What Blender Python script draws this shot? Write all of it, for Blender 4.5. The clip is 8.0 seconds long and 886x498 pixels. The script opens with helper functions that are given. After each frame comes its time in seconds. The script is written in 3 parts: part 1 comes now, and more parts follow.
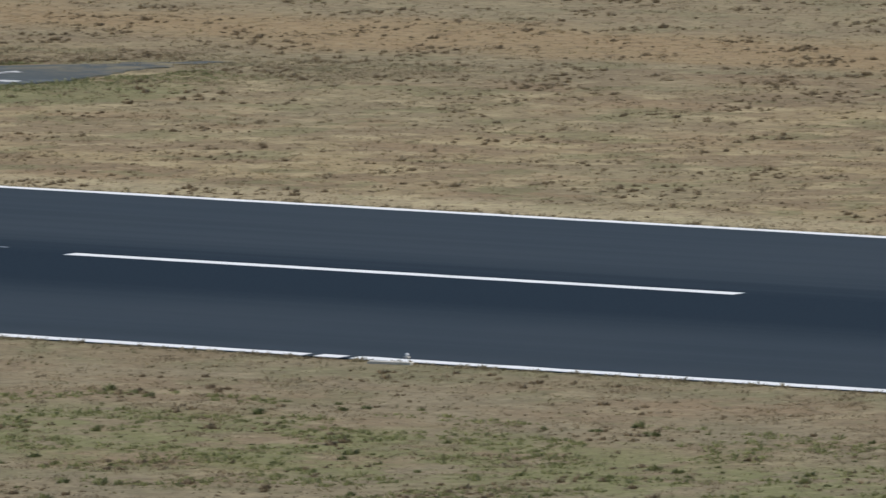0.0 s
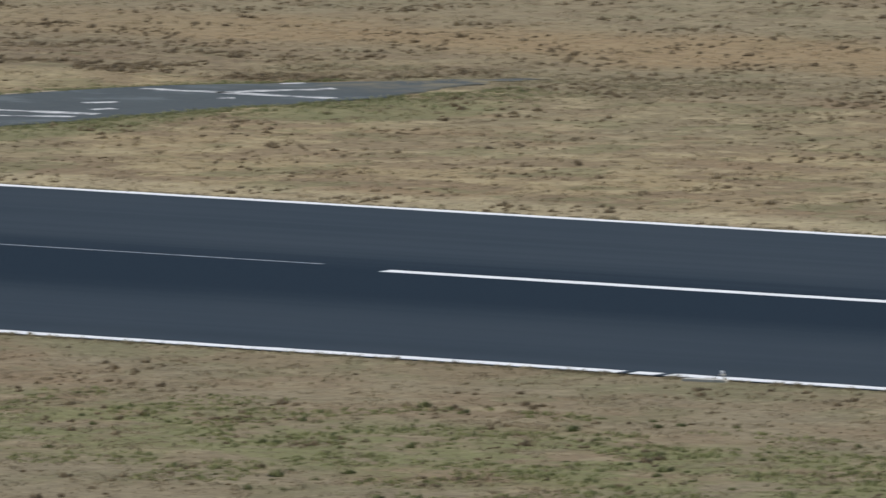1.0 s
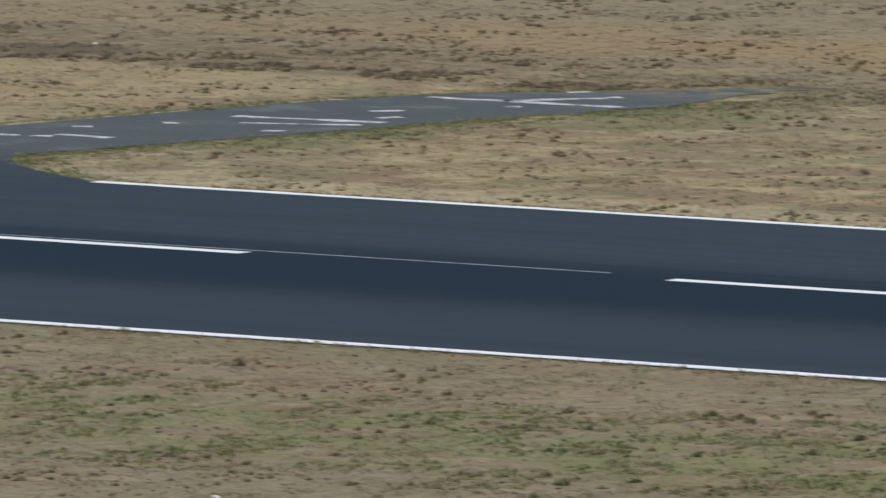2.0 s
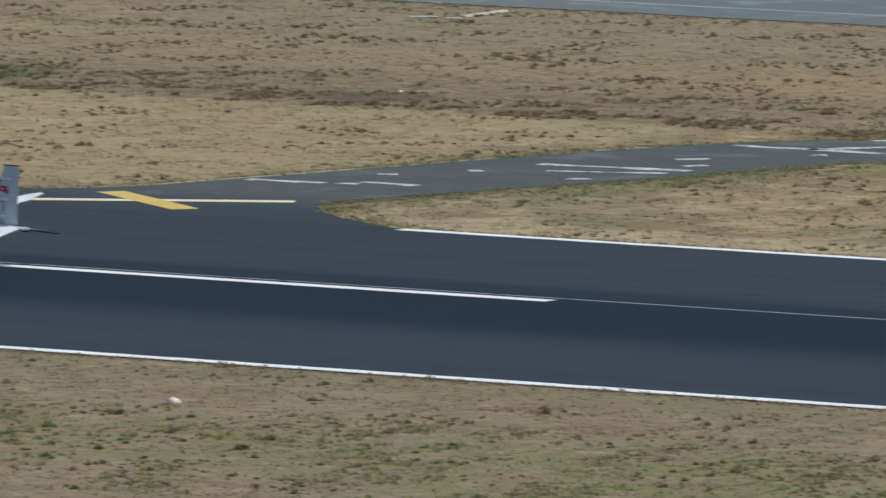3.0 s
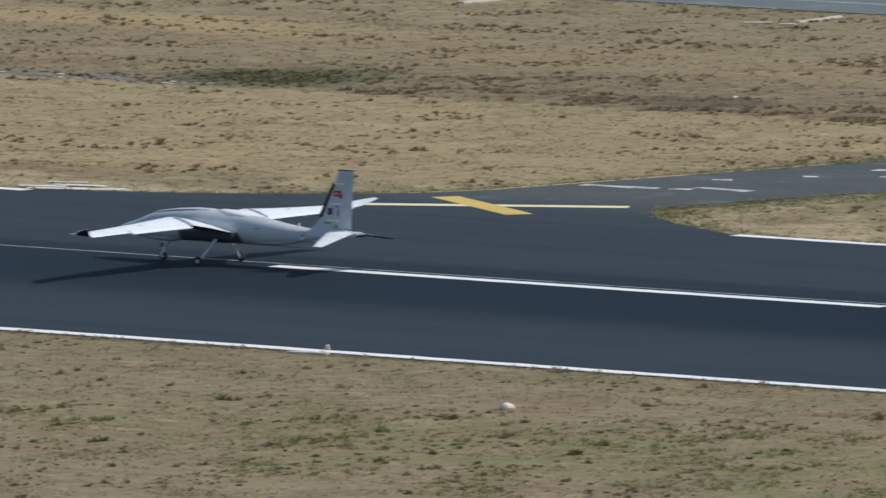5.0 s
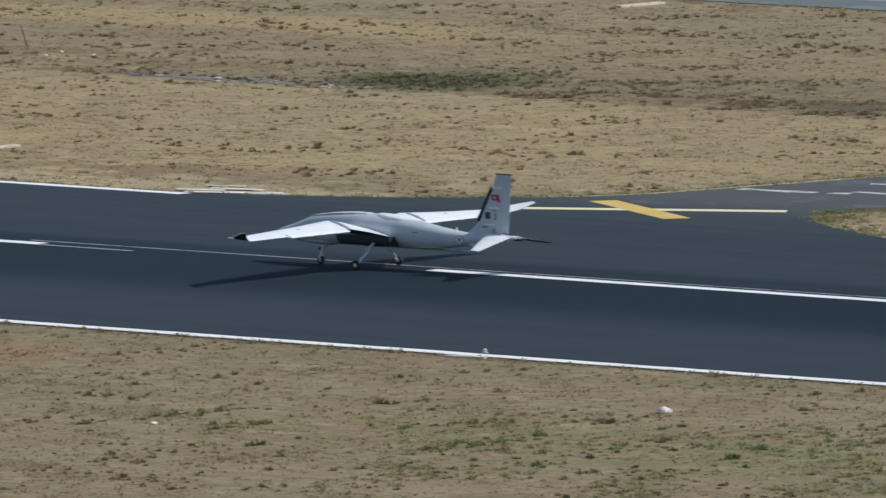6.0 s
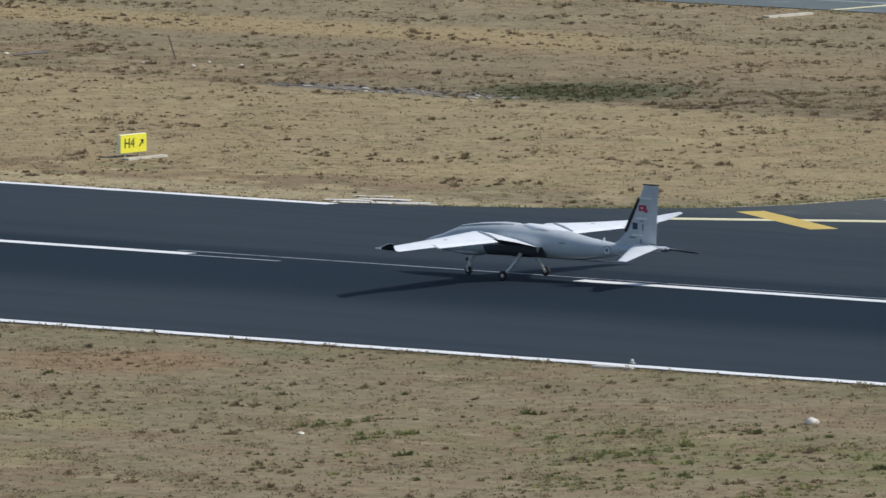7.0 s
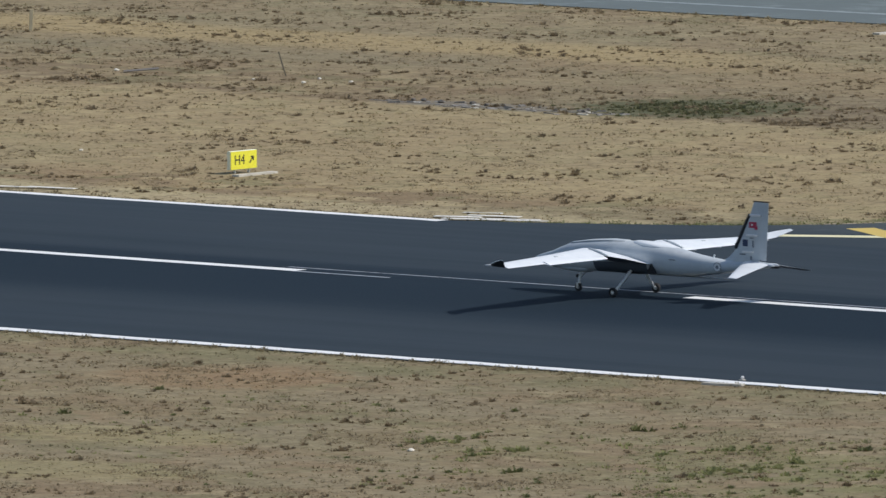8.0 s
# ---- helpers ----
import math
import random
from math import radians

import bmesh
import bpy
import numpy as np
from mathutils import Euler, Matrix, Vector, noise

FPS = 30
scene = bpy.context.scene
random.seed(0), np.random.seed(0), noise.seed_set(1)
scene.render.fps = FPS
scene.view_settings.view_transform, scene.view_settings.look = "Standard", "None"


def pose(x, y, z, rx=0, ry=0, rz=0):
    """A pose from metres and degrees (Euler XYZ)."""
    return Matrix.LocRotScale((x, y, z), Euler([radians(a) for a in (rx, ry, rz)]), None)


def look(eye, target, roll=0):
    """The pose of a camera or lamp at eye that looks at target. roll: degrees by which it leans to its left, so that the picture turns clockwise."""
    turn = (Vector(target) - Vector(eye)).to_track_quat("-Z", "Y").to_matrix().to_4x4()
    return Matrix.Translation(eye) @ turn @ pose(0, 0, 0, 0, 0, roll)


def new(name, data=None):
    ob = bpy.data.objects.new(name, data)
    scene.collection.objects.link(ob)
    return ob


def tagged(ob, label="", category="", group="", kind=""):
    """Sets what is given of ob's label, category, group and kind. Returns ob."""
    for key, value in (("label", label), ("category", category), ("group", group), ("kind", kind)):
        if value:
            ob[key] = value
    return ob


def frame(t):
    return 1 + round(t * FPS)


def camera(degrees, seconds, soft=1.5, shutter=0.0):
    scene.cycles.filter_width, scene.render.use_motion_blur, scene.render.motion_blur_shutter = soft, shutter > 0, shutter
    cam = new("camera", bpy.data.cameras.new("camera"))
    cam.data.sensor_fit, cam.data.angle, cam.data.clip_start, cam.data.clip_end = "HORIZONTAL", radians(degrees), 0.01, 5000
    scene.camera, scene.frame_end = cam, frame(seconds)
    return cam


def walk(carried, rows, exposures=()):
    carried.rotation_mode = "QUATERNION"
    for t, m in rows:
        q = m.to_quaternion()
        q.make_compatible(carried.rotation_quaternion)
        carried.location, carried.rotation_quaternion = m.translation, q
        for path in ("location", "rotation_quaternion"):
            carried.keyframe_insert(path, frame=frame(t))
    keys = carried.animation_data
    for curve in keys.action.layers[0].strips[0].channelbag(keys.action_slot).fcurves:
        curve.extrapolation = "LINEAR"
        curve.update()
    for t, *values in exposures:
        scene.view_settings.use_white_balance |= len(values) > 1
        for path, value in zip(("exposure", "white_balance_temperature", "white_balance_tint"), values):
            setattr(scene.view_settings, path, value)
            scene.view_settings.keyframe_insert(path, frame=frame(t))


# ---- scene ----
# ---------------------------------------------------------------- camera
cam = camera(3.2277, 8.0, soft=1.4, shutter=0.45)
EYE = (331.0, -503.0, 55.8)
LEAN = 0.083
ROWS = [
    (0, 31.9813, -5.2493), (0.2, 32.1573, -5.2381), (0.3, 32.2876, -5.2175), (0.5, 32.4419, -5.1936),
    (0.7, 32.7134, -5.1959), (1, 33.1344, -5.1880), (1.2, 33.3069, -5.1954), (1.3, 33.3854, -5.1955),
    (1.5, 33.6109, -5.2039), (1.7, 33.8569, -5.1933), (2, 34.1825, -5.1575), (2.2, 34.4294, -5.1298),
    (3.3, 35.5277, -4.9680), (3.5, 35.6382, -4.9780), (3.7, 35.7278, -4.9751), (4, 35.9211, -4.9638),
    (4.2, 36.0232, -4.9708), (4.5, 36.1464, -4.9653), (4.7, 36.2712, -4.9564), (5, 36.5225, -4.9655),
    (5.2, 36.6652, -4.9658), (6.3, 37.2907, -4.9408), (6.5, 37.4328, -4.9337), (6.8, 37.5610, -4.9311),
    (7, 37.6379, -4.9144), (7.2, 37.7016, -4.8933), (7.3, 37.7470, -4.8759), (7.5, 37.8327, -4.8545),
    (7.7, 37.9310, -4.8557), (8, 38.0407, -4.8541),
]


def aim(yaw, pitch):
    a, b = radians(yaw), radians(pitch)
    target = (EYE[0] - 500 * math.sin(a) * math.cos(b), EYE[1] + 500 * math.cos(a) * math.cos(b), EYE[2] + 500 * math.sin(b))
    return look(EYE, target, LEAN)


walk(cam, [(t, aim(yaw, pitch)) for t, yaw, pitch in ROWS])

# ---------------------------------------------------------------- light
SUN = Vector((0.75, 0.5, 1.0)).normalized()
world = bpy.data.worlds.new("sky")
scene.world = world
world.use_nodes = True
wn = world.node_tree.nodes
sky = wn.new("ShaderNodeTexSky")
sky.sky_type = "NISHITA"
sky.sun_disc = False
sky.sun_elevation = math.asin(SUN.z)
sky.sun_rotation = math.atan2(SUN.x, SUN.y)
wn["Background"].inputs["Strength"].default_value = 0.11
world.node_tree.links.new(sky.outputs["Color"], wn["Background"].inputs["Color"])
lamp = bpy.data.lights.new("sun", "SUN")
lamp.energy, lamp.angle, lamp.color = 3.0, radians(0.6), (1.0, 0.96, 0.905)
sun = new("sun", lamp)
sun.matrix_world = look(SUN * 300, (0, 0, 0))
scene.view_settings.exposure = 0.0


# ---------------------------------------------------------------- materials
class Mat:
    """A small builder for node materials."""

    def __init__(self, name, rough=0.6, metal=0.0):
        self.m = bpy.data.materials.new(name)
        self.m.use_nodes = True
        self.t = self.m.node_tree
        self.b = self.t.nodes["Principled BSDF"]
        self.b.inputs["Roughness"].default_value = rough
        self.b.inputs["Metallic"].default_value = metal
        self.pos = self.t.nodes.new("ShaderNodeNewGeometry").outputs["Position"]

    def link(self, a, b):
        self.t.links.new(a, b)

    def node(self, kind, operation=""):
        n = self.t.nodes.new(kind)
        if operation:
            n.operation = operation
        return n

    def stretch(self, sx, sy, sz):
        n = self.node("ShaderNodeVectorMath", operation="MULTIPLY")
        self.link(self.pos, n.inputs[0])
        n.inputs[1].default_value = (sx, sy, sz)
        return n.outputs[0]

    def noise(self, scale, detail=4, rough=0.6, vec=None):
        n = self.node("ShaderNodeTexNoise")
        n.inputs["Scale"].default_value = scale
        n.inputs["Detail"].default_value = detail
        n.inputs["Roughness"].default_value = rough
        self.link(vec or self.pos, n.inputs["Vector"])
        return n.outputs["Fac"]

    def ramp(self, fac, lo, hi, a=0.0, b=1.0):
        n = self.node("ShaderNodeMapRange")
        n.interpolation_type = "SMOOTHSTEP"
        n.clamp = True
        for i, v in ((1, lo), (2, hi), (3, a), (4, b)):
            n.inputs[i].default_value = v
        self.link(fac, n.inputs[0])
        return n.outputs[0]

    def calc(self, op, a, b=0.0):
        n = self.node("ShaderNodeMath", operation=op)
        for i, v in enumerate((a, b)):
            if isinstance(v, (int, float)):
                n.inputs[i].default_value = v
            else:
                self.link(v, n.inputs[i])
        return n.outputs[0]

    def mix(self, fac, a, b, blend="MIX"):
        n = self.node("ShaderNodeMix")
        n.data_type, n.blend_type = "RGBA", blend
        for i, v in ((0, fac), (6, a), (7, b)):
            if isinstance(v, (int, float)):
                n.inputs[i].default_value = v
            elif isinstance(v, tuple):
                n.inputs[i].default_value = (*v, 1)
            else:
                self.link(v, n.inputs[i])
        return n.outputs[2]

    def axes(self):
        n = self.node("ShaderNodeSeparateXYZ")
        self.link(self.pos, n.inputs[0])
        return n.outputs

    def done(self, colour, bump=None, strength=0.3, distance=0.02):
        if isinstance(colour, tuple):
            self.b.inputs["Base Color"].default_value = (*colour, 1)
        else:
            self.link(colour, self.b.inputs["Base Color"])
        if bump is not None:
            n = self.node("ShaderNodeBump")
            n.inputs["Strength"].default_value = strength
            n.inputs["Distance"].default_value = distance
            self.link(bump, n.inputs["Height"])
            self.link(n.outputs[0], self.b.inputs["Normal"])
        return self.m


def patch(m, cx, cy, rx, ry, wob):
    """1 inside a ragged oval on the ground, 0 outside."""
    x, y, _ = m.axes()
    dx = m.calc("DIVIDE", m.calc("SUBTRACT", x, cx), rx)
    dy = m.calc("DIVIDE", m.calc("SUBTRACT", y, cy), ry)
    d = m.calc("ADD", m.calc("MULTIPLY", dx, dx), m.calc("MULTIPLY", dy, dy))
    wob = m.calc("ADD", wob, m.calc("MULTIPLY", m.calc("SUBTRACT", m.noise(0.8, 5, 0.75), 0.5), 1.6))
    return m.ramp(m.calc("ADD", d, m.calc("MULTIPLY", m.calc("SUBTRACT", wob, 0.5), 1.6)), 0.4, 1.3, 1.0, 0.0)


def band(m, centre, half, soft, wob, slope=0.0, wide=8.0):
    """1 inside a strip that runs along the runway."""
    x, y, _ = m.axes()
    d = m.calc("SUBTRACT", m.calc("ADD", y, m.calc("MULTIPLY", x, slope)), centre)
    d = m.calc("ADD", d, m.calc("MULTIPLY", m.calc("SUBTRACT", wob, 0.5), wide))
    return m.ramp(m.calc("ABSOLUTE", d), half - soft, half + soft, 1.0, 0.0)


def field_colour(m):
    """Dry steppe grass: straw, bare reddish earth, green patches, scrub."""
    mid = m.noise(0.16, 4, 0.6)
    wob = m.noise(0.09, 4, 0.6)
    fine = m.noise(1.1, 5, 0.68)
    grit = m.noise(4.5, 3, 0.7)
    x, y, _ = m.axes()
    straw, pale, earth, grey = STRAW
    c = m.mix(m.ramp(mid, 0.44, 0.56), earth, straw)
    c = m.mix(m.ramp(m.noise(0.04, 3, 0.55), 0.44, 0.60, 0.0, 0.7), c, grey)
    c = m.mix(m.ramp(m.noise(0.32, 4, 0.6), 0.52, 0.62, 0.0, 0.6), c, pale)
    rust = m.noise(0.11, 4, 0.6, m.stretch(0.7, 1.0, 1.3))
    c = m.mix(m.ramp(rust, 0.53, 0.61, 0.0, 0.65), c, (0.282, 0.192, 0.102))
    olive = m.noise(0.21, 4, 0.6, m.stretch(1.0, 0.9, 0.4))
    c = m.mix(m.ramp(olive, 0.53, 0.61, 0.0, 0.6), c, (0.175, 0.17, 0.072))
    # the near verge is browner, with a green belt that thins out along it
    near = m.ramp(y, -27.0, -23.0, 1.0, 0.0)
    c = m.mix(m.calc("MULTIPLY", near, m.ramp(mid, 0.42, 0.58, 0.25, 0.75)), c, (0.232, 0.19, 0.116))
    green = m.calc("MULTIPLY", band(m, -51.0, 7.0, 4.5, wob, 0.06, 14.0), m.ramp(x, -32.0, 12.0, 0.12, 1.0))
    green = m.calc("MULTIPLY", green, m.ramp(m.noise(0.28, 4, 0.6), 0.40, 0.54))
    c = m.mix(m.calc("MULTIPLY", green, 0.85), c, (0.19, 0.195, 0.072))
    edge = band(m, -28.5, 3.0, 1.8, wob, 0.0, 5.0)
    c = m.mix(m.calc("MULTIPLY", edge, m.ramp(mid, 0.42, 0.58, 0.1, 0.6)), c, (0.17, 0.165, 0.07))
    # far side: pale rim by the runway, mown straw, then rough darker land behind it
    rim = band(m, 28.8, 2.6, 1.4, wob, 0.0, 3.0)
    c = m.mix(m.calc("MULTIPLY", rim, 0.55), c, (0.50, 0.42, 0.25))
    mown = m.calc("MULTIPLY", band(m, 58.0, 20.0, 1.2, wob, 0.0, 3.0), m.ramp(x, -60.0, -72.0, 0.1, 0.6))
    c = m.mix(mown, c, (0.395, 0.312, 0.165))
    c = m.mix(m.calc("MULTIPLY", m.calc("MULTIPLY", m.calc("MULTIPLY", m.ramp(y, 77.0, 80.0), m.ramp(x, -80.0, -50.0, 1.0, 0.5)), m.ramp(x, -138.0, -118.0, 0.45, 1.0)), m.ramp(mid, 0.40, 0.58, 0.25, 0.7)), c, (0.235, 0.19, 0.11))
    belt = m.calc("MULTIPLY", m.calc("MULTIPLY", band(m, 87.5, 10.0, 2.0, wob, 0.0, 4.0), m.ramp(x, -92.0, -55.0, 1.0, 0.2)), m.ramp(x, -122.0, -108.0, 0.3, 1.0))
    c = m.mix(m.calc("MULTIPLY", belt, m.ramp(m.noise(0.55, 4, 0.65), 0.42, 0.58, 0.15, 0.85)), c, (0.17, 0.122, 0.072))
    c = m.mix(m.calc("MULTIPLY", band(m, 112.0, 20.0, 5.0, wob), 0.4), c, (0.285, 0.24, 0.14))
    warm = m.calc("MULTIPLY", band(m, 102.0, 7.0, 4.0, wob, 0.0, 16.0), m.ramp(x, -95.0, -65.0, 0.25, 0.7))
    c = m.mix(warm, c, (0.35, 0.235, 0.112))
    far_x = m.ramp(x, -115.0, -140.0, 0.0, 1.0)
    c = m.mix(m.calc("MULTIPLY", m.calc("MULTIPLY", band(m, 108.5, 4.5, 2.0, wob, 0.0, 6.0), far_x), 0.85), c, (0.40, 0.305, 0.15))
    c = m.mix(m.calc("MULTIPLY", m.calc("MULTIPLY", band(m, 99.0, 3.5, 2.0, wob, 0.0, 5.0), far_x), m.ramp(mid, 0.4, 0.55, 0.15, 0.5)), c, (0.21, 0.185, 0.115))
    c = m.mix(m.calc("MULTIPLY", patch(m, -45.0, -36.0, 5.0, 5.0, wob), 0.6), c, (0.30, 0.19, 0.095))
    c = m.mix(m.calc("MULTIPLY", patch(m, -34.0, -56.5, 6.0, 3.6, wob), 0.5), c, (0.33, 0.285, 0.13))
    c = m.mix(m.calc("MULTIPLY", patch(m, -27.0, -67.5, 6.0, 3.6, wob), 0.5), c, (0.33, 0.285, 0.13))
    c = m.mix(m.ramp(fine, 0.50, 0.66, 0.0, 0.55), c, (0.15, 0.115, 0.065))
    c = m.mix(m.ramp(fine, 0.34, 0.47, 0.32, 0.0), c, (0.44, 0.37, 0.222))
    c = m.mix(m.ramp(grit, 0.50, 0.66, 0.0, 0.5), c, (0.13, 0.10, 0.058))
    c = m.mix(m.calc("MULTIPLY", patch(m, -113.0, 83.6, 5.4, 6.5, wob), m.ramp(fine, 0.36, 0.56, 0.6, 1.0)), c, (0.098, 0.10, 0.046))
    c = m.mix(m.calc("MULTIPLY", patch(m, -122.0, 78.6, 6.5, 1.8, wob), 0.6), c, (0.20, 0.185, 0.155))
    c = m.mix(m.calc("MULTIPLY", patch(m, -89.0, 84.0, 4.0, 3.0, wob), 0.75), c, (0.10, 0.075, 0.045))
    c = m.mix(m.calc("MULTIPLY", patch(m, -44.0, 67.0, 5.0, 8.0, wob), 0.6), c, (0.16, 0.17, 0.065))
    c = m.mix(m.calc("MULTIPLY", patch(m, -50.0, 50.0, 3.0, 11.0, wob), 0.6), c, (0.17, 0.175, 0.07))
    c = m.mix(0.06, c, (0.28, 0.27, 0.25))
    return c, fine, grit


STRAW = ((0.363, 0.277, 0.142), (0.48, 0.39, 0.22), (0.25, 0.18, 0.098), (0.255, 0.215, 0.12))


def make_field():
    m = Mat("dry_field", 0.95)
    m.b.inputs["Specular IOR Level"].default_value = 0.18
    c, fine, grit = field_colour(m)
    return m.done(c, m.calc("ADD", fine, m.calc("MULTIPLY", grit, 0.4)), 0.8, 0.12)


def make_blades():
    """Grass tufts take the field's colour where they stand; each tuft strays from it towards brown, olive or straw."""
    m = Mat("dry_grass_blades", 0.85)
    c, _, _ = field_colour(m)
    own = m.node("ShaderNodeAttribute")
    own.attribute_name = "tuft"
    own = own.outputs["Fac"]
    c = m.mix(m.ramp(own, 0.0, 0.22, 0.6, 0.0), c, (0.17, 0.13, 0.08))
    c = m.mix(m.ramp(own, 0.80, 1.0, 0.0, 0.55), c, (0.50, 0.42, 0.26))
    olive = m.calc("MULTIPLY", m.ramp(own, 0.32, 0.36), m.ramp(own, 0.48, 0.52, 1.0, 0.0))
    c = m.mix(m.calc("MULTIPLY", olive, 0.5), c, (0.19, 0.185, 0.085))
    return leaf(m, c)


def leaf(m, colour):
    """Thin leaves let part of the light through."""
    m.done(colour)
    t = m.node("ShaderNodeBsdfTranslucent")
    m.link(colour, t.inputs["Color"])
    s = m.node("ShaderNodeMixShader")
    s.inputs[0].default_value = 0.45
    m.link(m.b.outputs[0], s.inputs[1])
    m.link(t.outputs[0], s.inputs[2])
    m.link(s.outputs[0], m.t.nodes["Material Output"].inputs["Surface"])
    return m.m


def make_weeds(name, a, b):
    m = Mat(name, 0.85)
    own = m.node("ShaderNodeAttribute")
    own.attribute_name = "tuft"
    return leaf(m, m.mix(own.outputs["Fac"], a, b))


def make_asphalt():
    m = Mat("runway_asphalt", 0.9)
    m.b.inputs["Specular IOR Level"].default_value = 0.15
    x, y, _ = m.axes()
    streak = m.noise(1.0, 5, 0.6, m.stretch(0.012, 0.55, 1))
    blot = m.noise(0.08, 3, 0.6)
    grain = m.noise(9.0, 4, 0.7)
    rubber = m.ramp(m.calc("ABSOLUTE", m.calc("ADD", m.calc("ADD", y, 3.5), m.calc("MULTIPLY", m.calc("SUBTRACT", streak, 0.5), 9.0))), 4.0, 12.0, 1.0, 0.0)
    c = m.mix(m.ramp(streak, 0.35, 0.65), (0.0255, 0.039, 0.052), (0.034, 0.048, 0.062))
    c = m.mix(m.ramp(blot, 0.35, 0.7, 0.0, 0.35), c, (0.040, 0.052, 0.063))
    c = m.mix(m.calc("MULTIPLY", rubber, m.ramp(x, -80.0, 0.0, 0.8, 0.97)), c, (0.0055, 0.0165, 0.029))
    c = m.mix(m.ramp(grain, 0.4, 0.7, 0.0, 0.2), c, (0.054, 0.063, 0.071))
    return m.done(c, grain, 0.25, 0.01)


def make_old_asphalt(name, a, b, soil=False):
    m = Mat(name, 0.92)
    m.b.inputs["Specular IOR Level"].default_value = 0.2
    c = m.mix(m.noise(0.35, 5, 0.7), a, b)
    c = m.mix(m.ramp(m.noise(2.5, 4, 0.7), 0.52, 0.7, 0.0, 0.45), c, (0.15, 0.14, 0.12))
    c = m.mix(m.ramp(m.noise(0.22, 5, 0.7), 0.52, 0.66, 0.0, 0.5), c, tuple(1.7 * v for v in b))
    if soil:
        _, y, _ = m.axes()
        c = m.mix(m.ramp(y, 29.0, 39.0, 0.9, 0.0), c, (0.031, 0.044, 0.056))
        cover = m.calc("MULTIPLY", m.ramp(y, 71.0, 86.0, 0.0, 1.2), m.ramp(m.noise(0.45, 5, 0.7), 0.40, 0.62))
        c = m.mix(m.calc("MINIMUM", cover, 0.9), c, (0.27, 0.225, 0.13))
    return m.done(c, m.noise(8.0, 3, 0.7), 0.3, 0.01)


def make_paint(name, colour, bare, wear):
    m = Mat(name, 0.7)
    n = m.noise(1.4, 5, 0.75)
    c = m.mix(m.ramp(n, wear, wear + 0.14), colour, bare)
    c = m.mix(m.ramp(m.noise(0.5, 3, 0.6), 0.4, 0.75, 0.0, 0.3), c, tuple(0.7 * v for v in colour))
    return m.done(c)


def make_skin(name, a, b, rough=0.42):
    m = Mat(name, rough)
    c = m.mix(m.ramp(m.noise(1.6, 4, 0.6), 0.35, 0.7), a, b)
    c = m.mix(m.ramp(m.noise(1.0, 4, 0.7, m.stretch(0.6, 3.0, 7.0)), 0.56, 0.75, 0.0, 0.3), c, tuple(0.6 * v for v in a))
    return m.done(c, m.noise(25.0, 2, 0.5), 0.04, 0.004)


def plain(name, colour, rough=0.6, metal=0.0):
    m = Mat(name, rough, metal)
    return m.done(m.mix(m.ramp(m.noise(7.0, 3, 0.6), 0.3, 0.75, 0.0, 0.35), colour, tuple(0.65 * v for v in colour)))


FIELD, BLADES = make_field(), make_blades()
SCRUB = make_weeds("dark_scrub", (0.185, 0.14, 0.086), (0.33, 0.26, 0.16))
GREEN = make_weeds("green_weeds", (0.19, 0.20, 0.085), (0.30, 0.305, 0.13))
ASPHALT = make_asphalt()
OLD_ASPHALT = make_old_asphalt("taxiway_asphalt", (0.060, 0.071, 0.074), (0.098, 0.112, 0.112), True)
FAR_ASPHALT = make_old_asphalt("far_taxiway_asphalt", (0.12, 0.148, 0.15), (0.16, 0.188, 0.188))
WHITE_PAINT = make_paint("white_road_paint", (0.88, 0.88, 0.86), (0.30, 0.30, 0.29), 0.62)
FLAKED_PAINT = make_paint("flaked_white_paint", (0.82, 0.79, 0.72), (0.45, 0.40, 0.31), 0.55)
OLD_WHITE = make_paint("worn_white_paint", (0.66, 0.65, 0.62), (0.11, 0.112, 0.115), 0.46)
THIN_PAINT = make_paint("thin_faded_paint", (0.36, 0.38, 0.41), (0.07, 0.075, 0.085), 0.52)
FAINT_PAINT = make_paint("faint_teal_paint", (0.27, 0.31, 0.31), (0.17, 0.19, 0.2), 0.5)
CREAM_PAINT = make_paint("faded_yellow_paint", (0.80, 0.74, 0.46), (0.40, 0.36, 0.2), 0.64)
YELLOW_PAINT = make_paint("yellow_road_paint", (0.66, 0.48, 0.12), (0.25, 0.19, 0.08), 0.60)
SKIN_GREY = make_skin("grey_airframe_paint", (0.55, 0.59, 0.615), (0.485, 0.525, 0.555))
SKIN_WHITE = make_skin("pale_airframe_paint", (0.85, 0.88, 0.90), (0.79, 0.825, 0.85), 0.38)
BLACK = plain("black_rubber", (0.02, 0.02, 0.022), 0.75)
DARK = plain("dark_opening", (0.025, 0.027, 0.03), 0.8)
METAL = plain("bare_metal", (0.6, 0.62, 0.64), 0.35, 0.8)
RED = plain("red_marking", (0.48, 0.03, 0.085), 0.5)
NAVY = plain("navy_marking", (0.03, 0.05, 0.12), 0.5)
WHITE = plain("white_marking", (0.8, 0.8, 0.8), 0.5)
GREY_MARK = plain("grey_marking", (0.2, 0.22, 0.25), 0.5)
SIGN_YELLOW = plain("yellow_sign_face", (0.90, 0.84, 0.06), 0.45)
SIGN_SIDE = plain("pale_sign_side", (0.92, 0.92, 0.72), 0.5)
STONE = make_skin("pale_stone", (0.84, 0.79, 0.69), (0.72, 0.67, 0.58), 0.8)
BARE_SOIL = make_skin("bare_soil", (0.46, 0.38, 0.27), (0.34, 0.275, 0.18), 0.95)
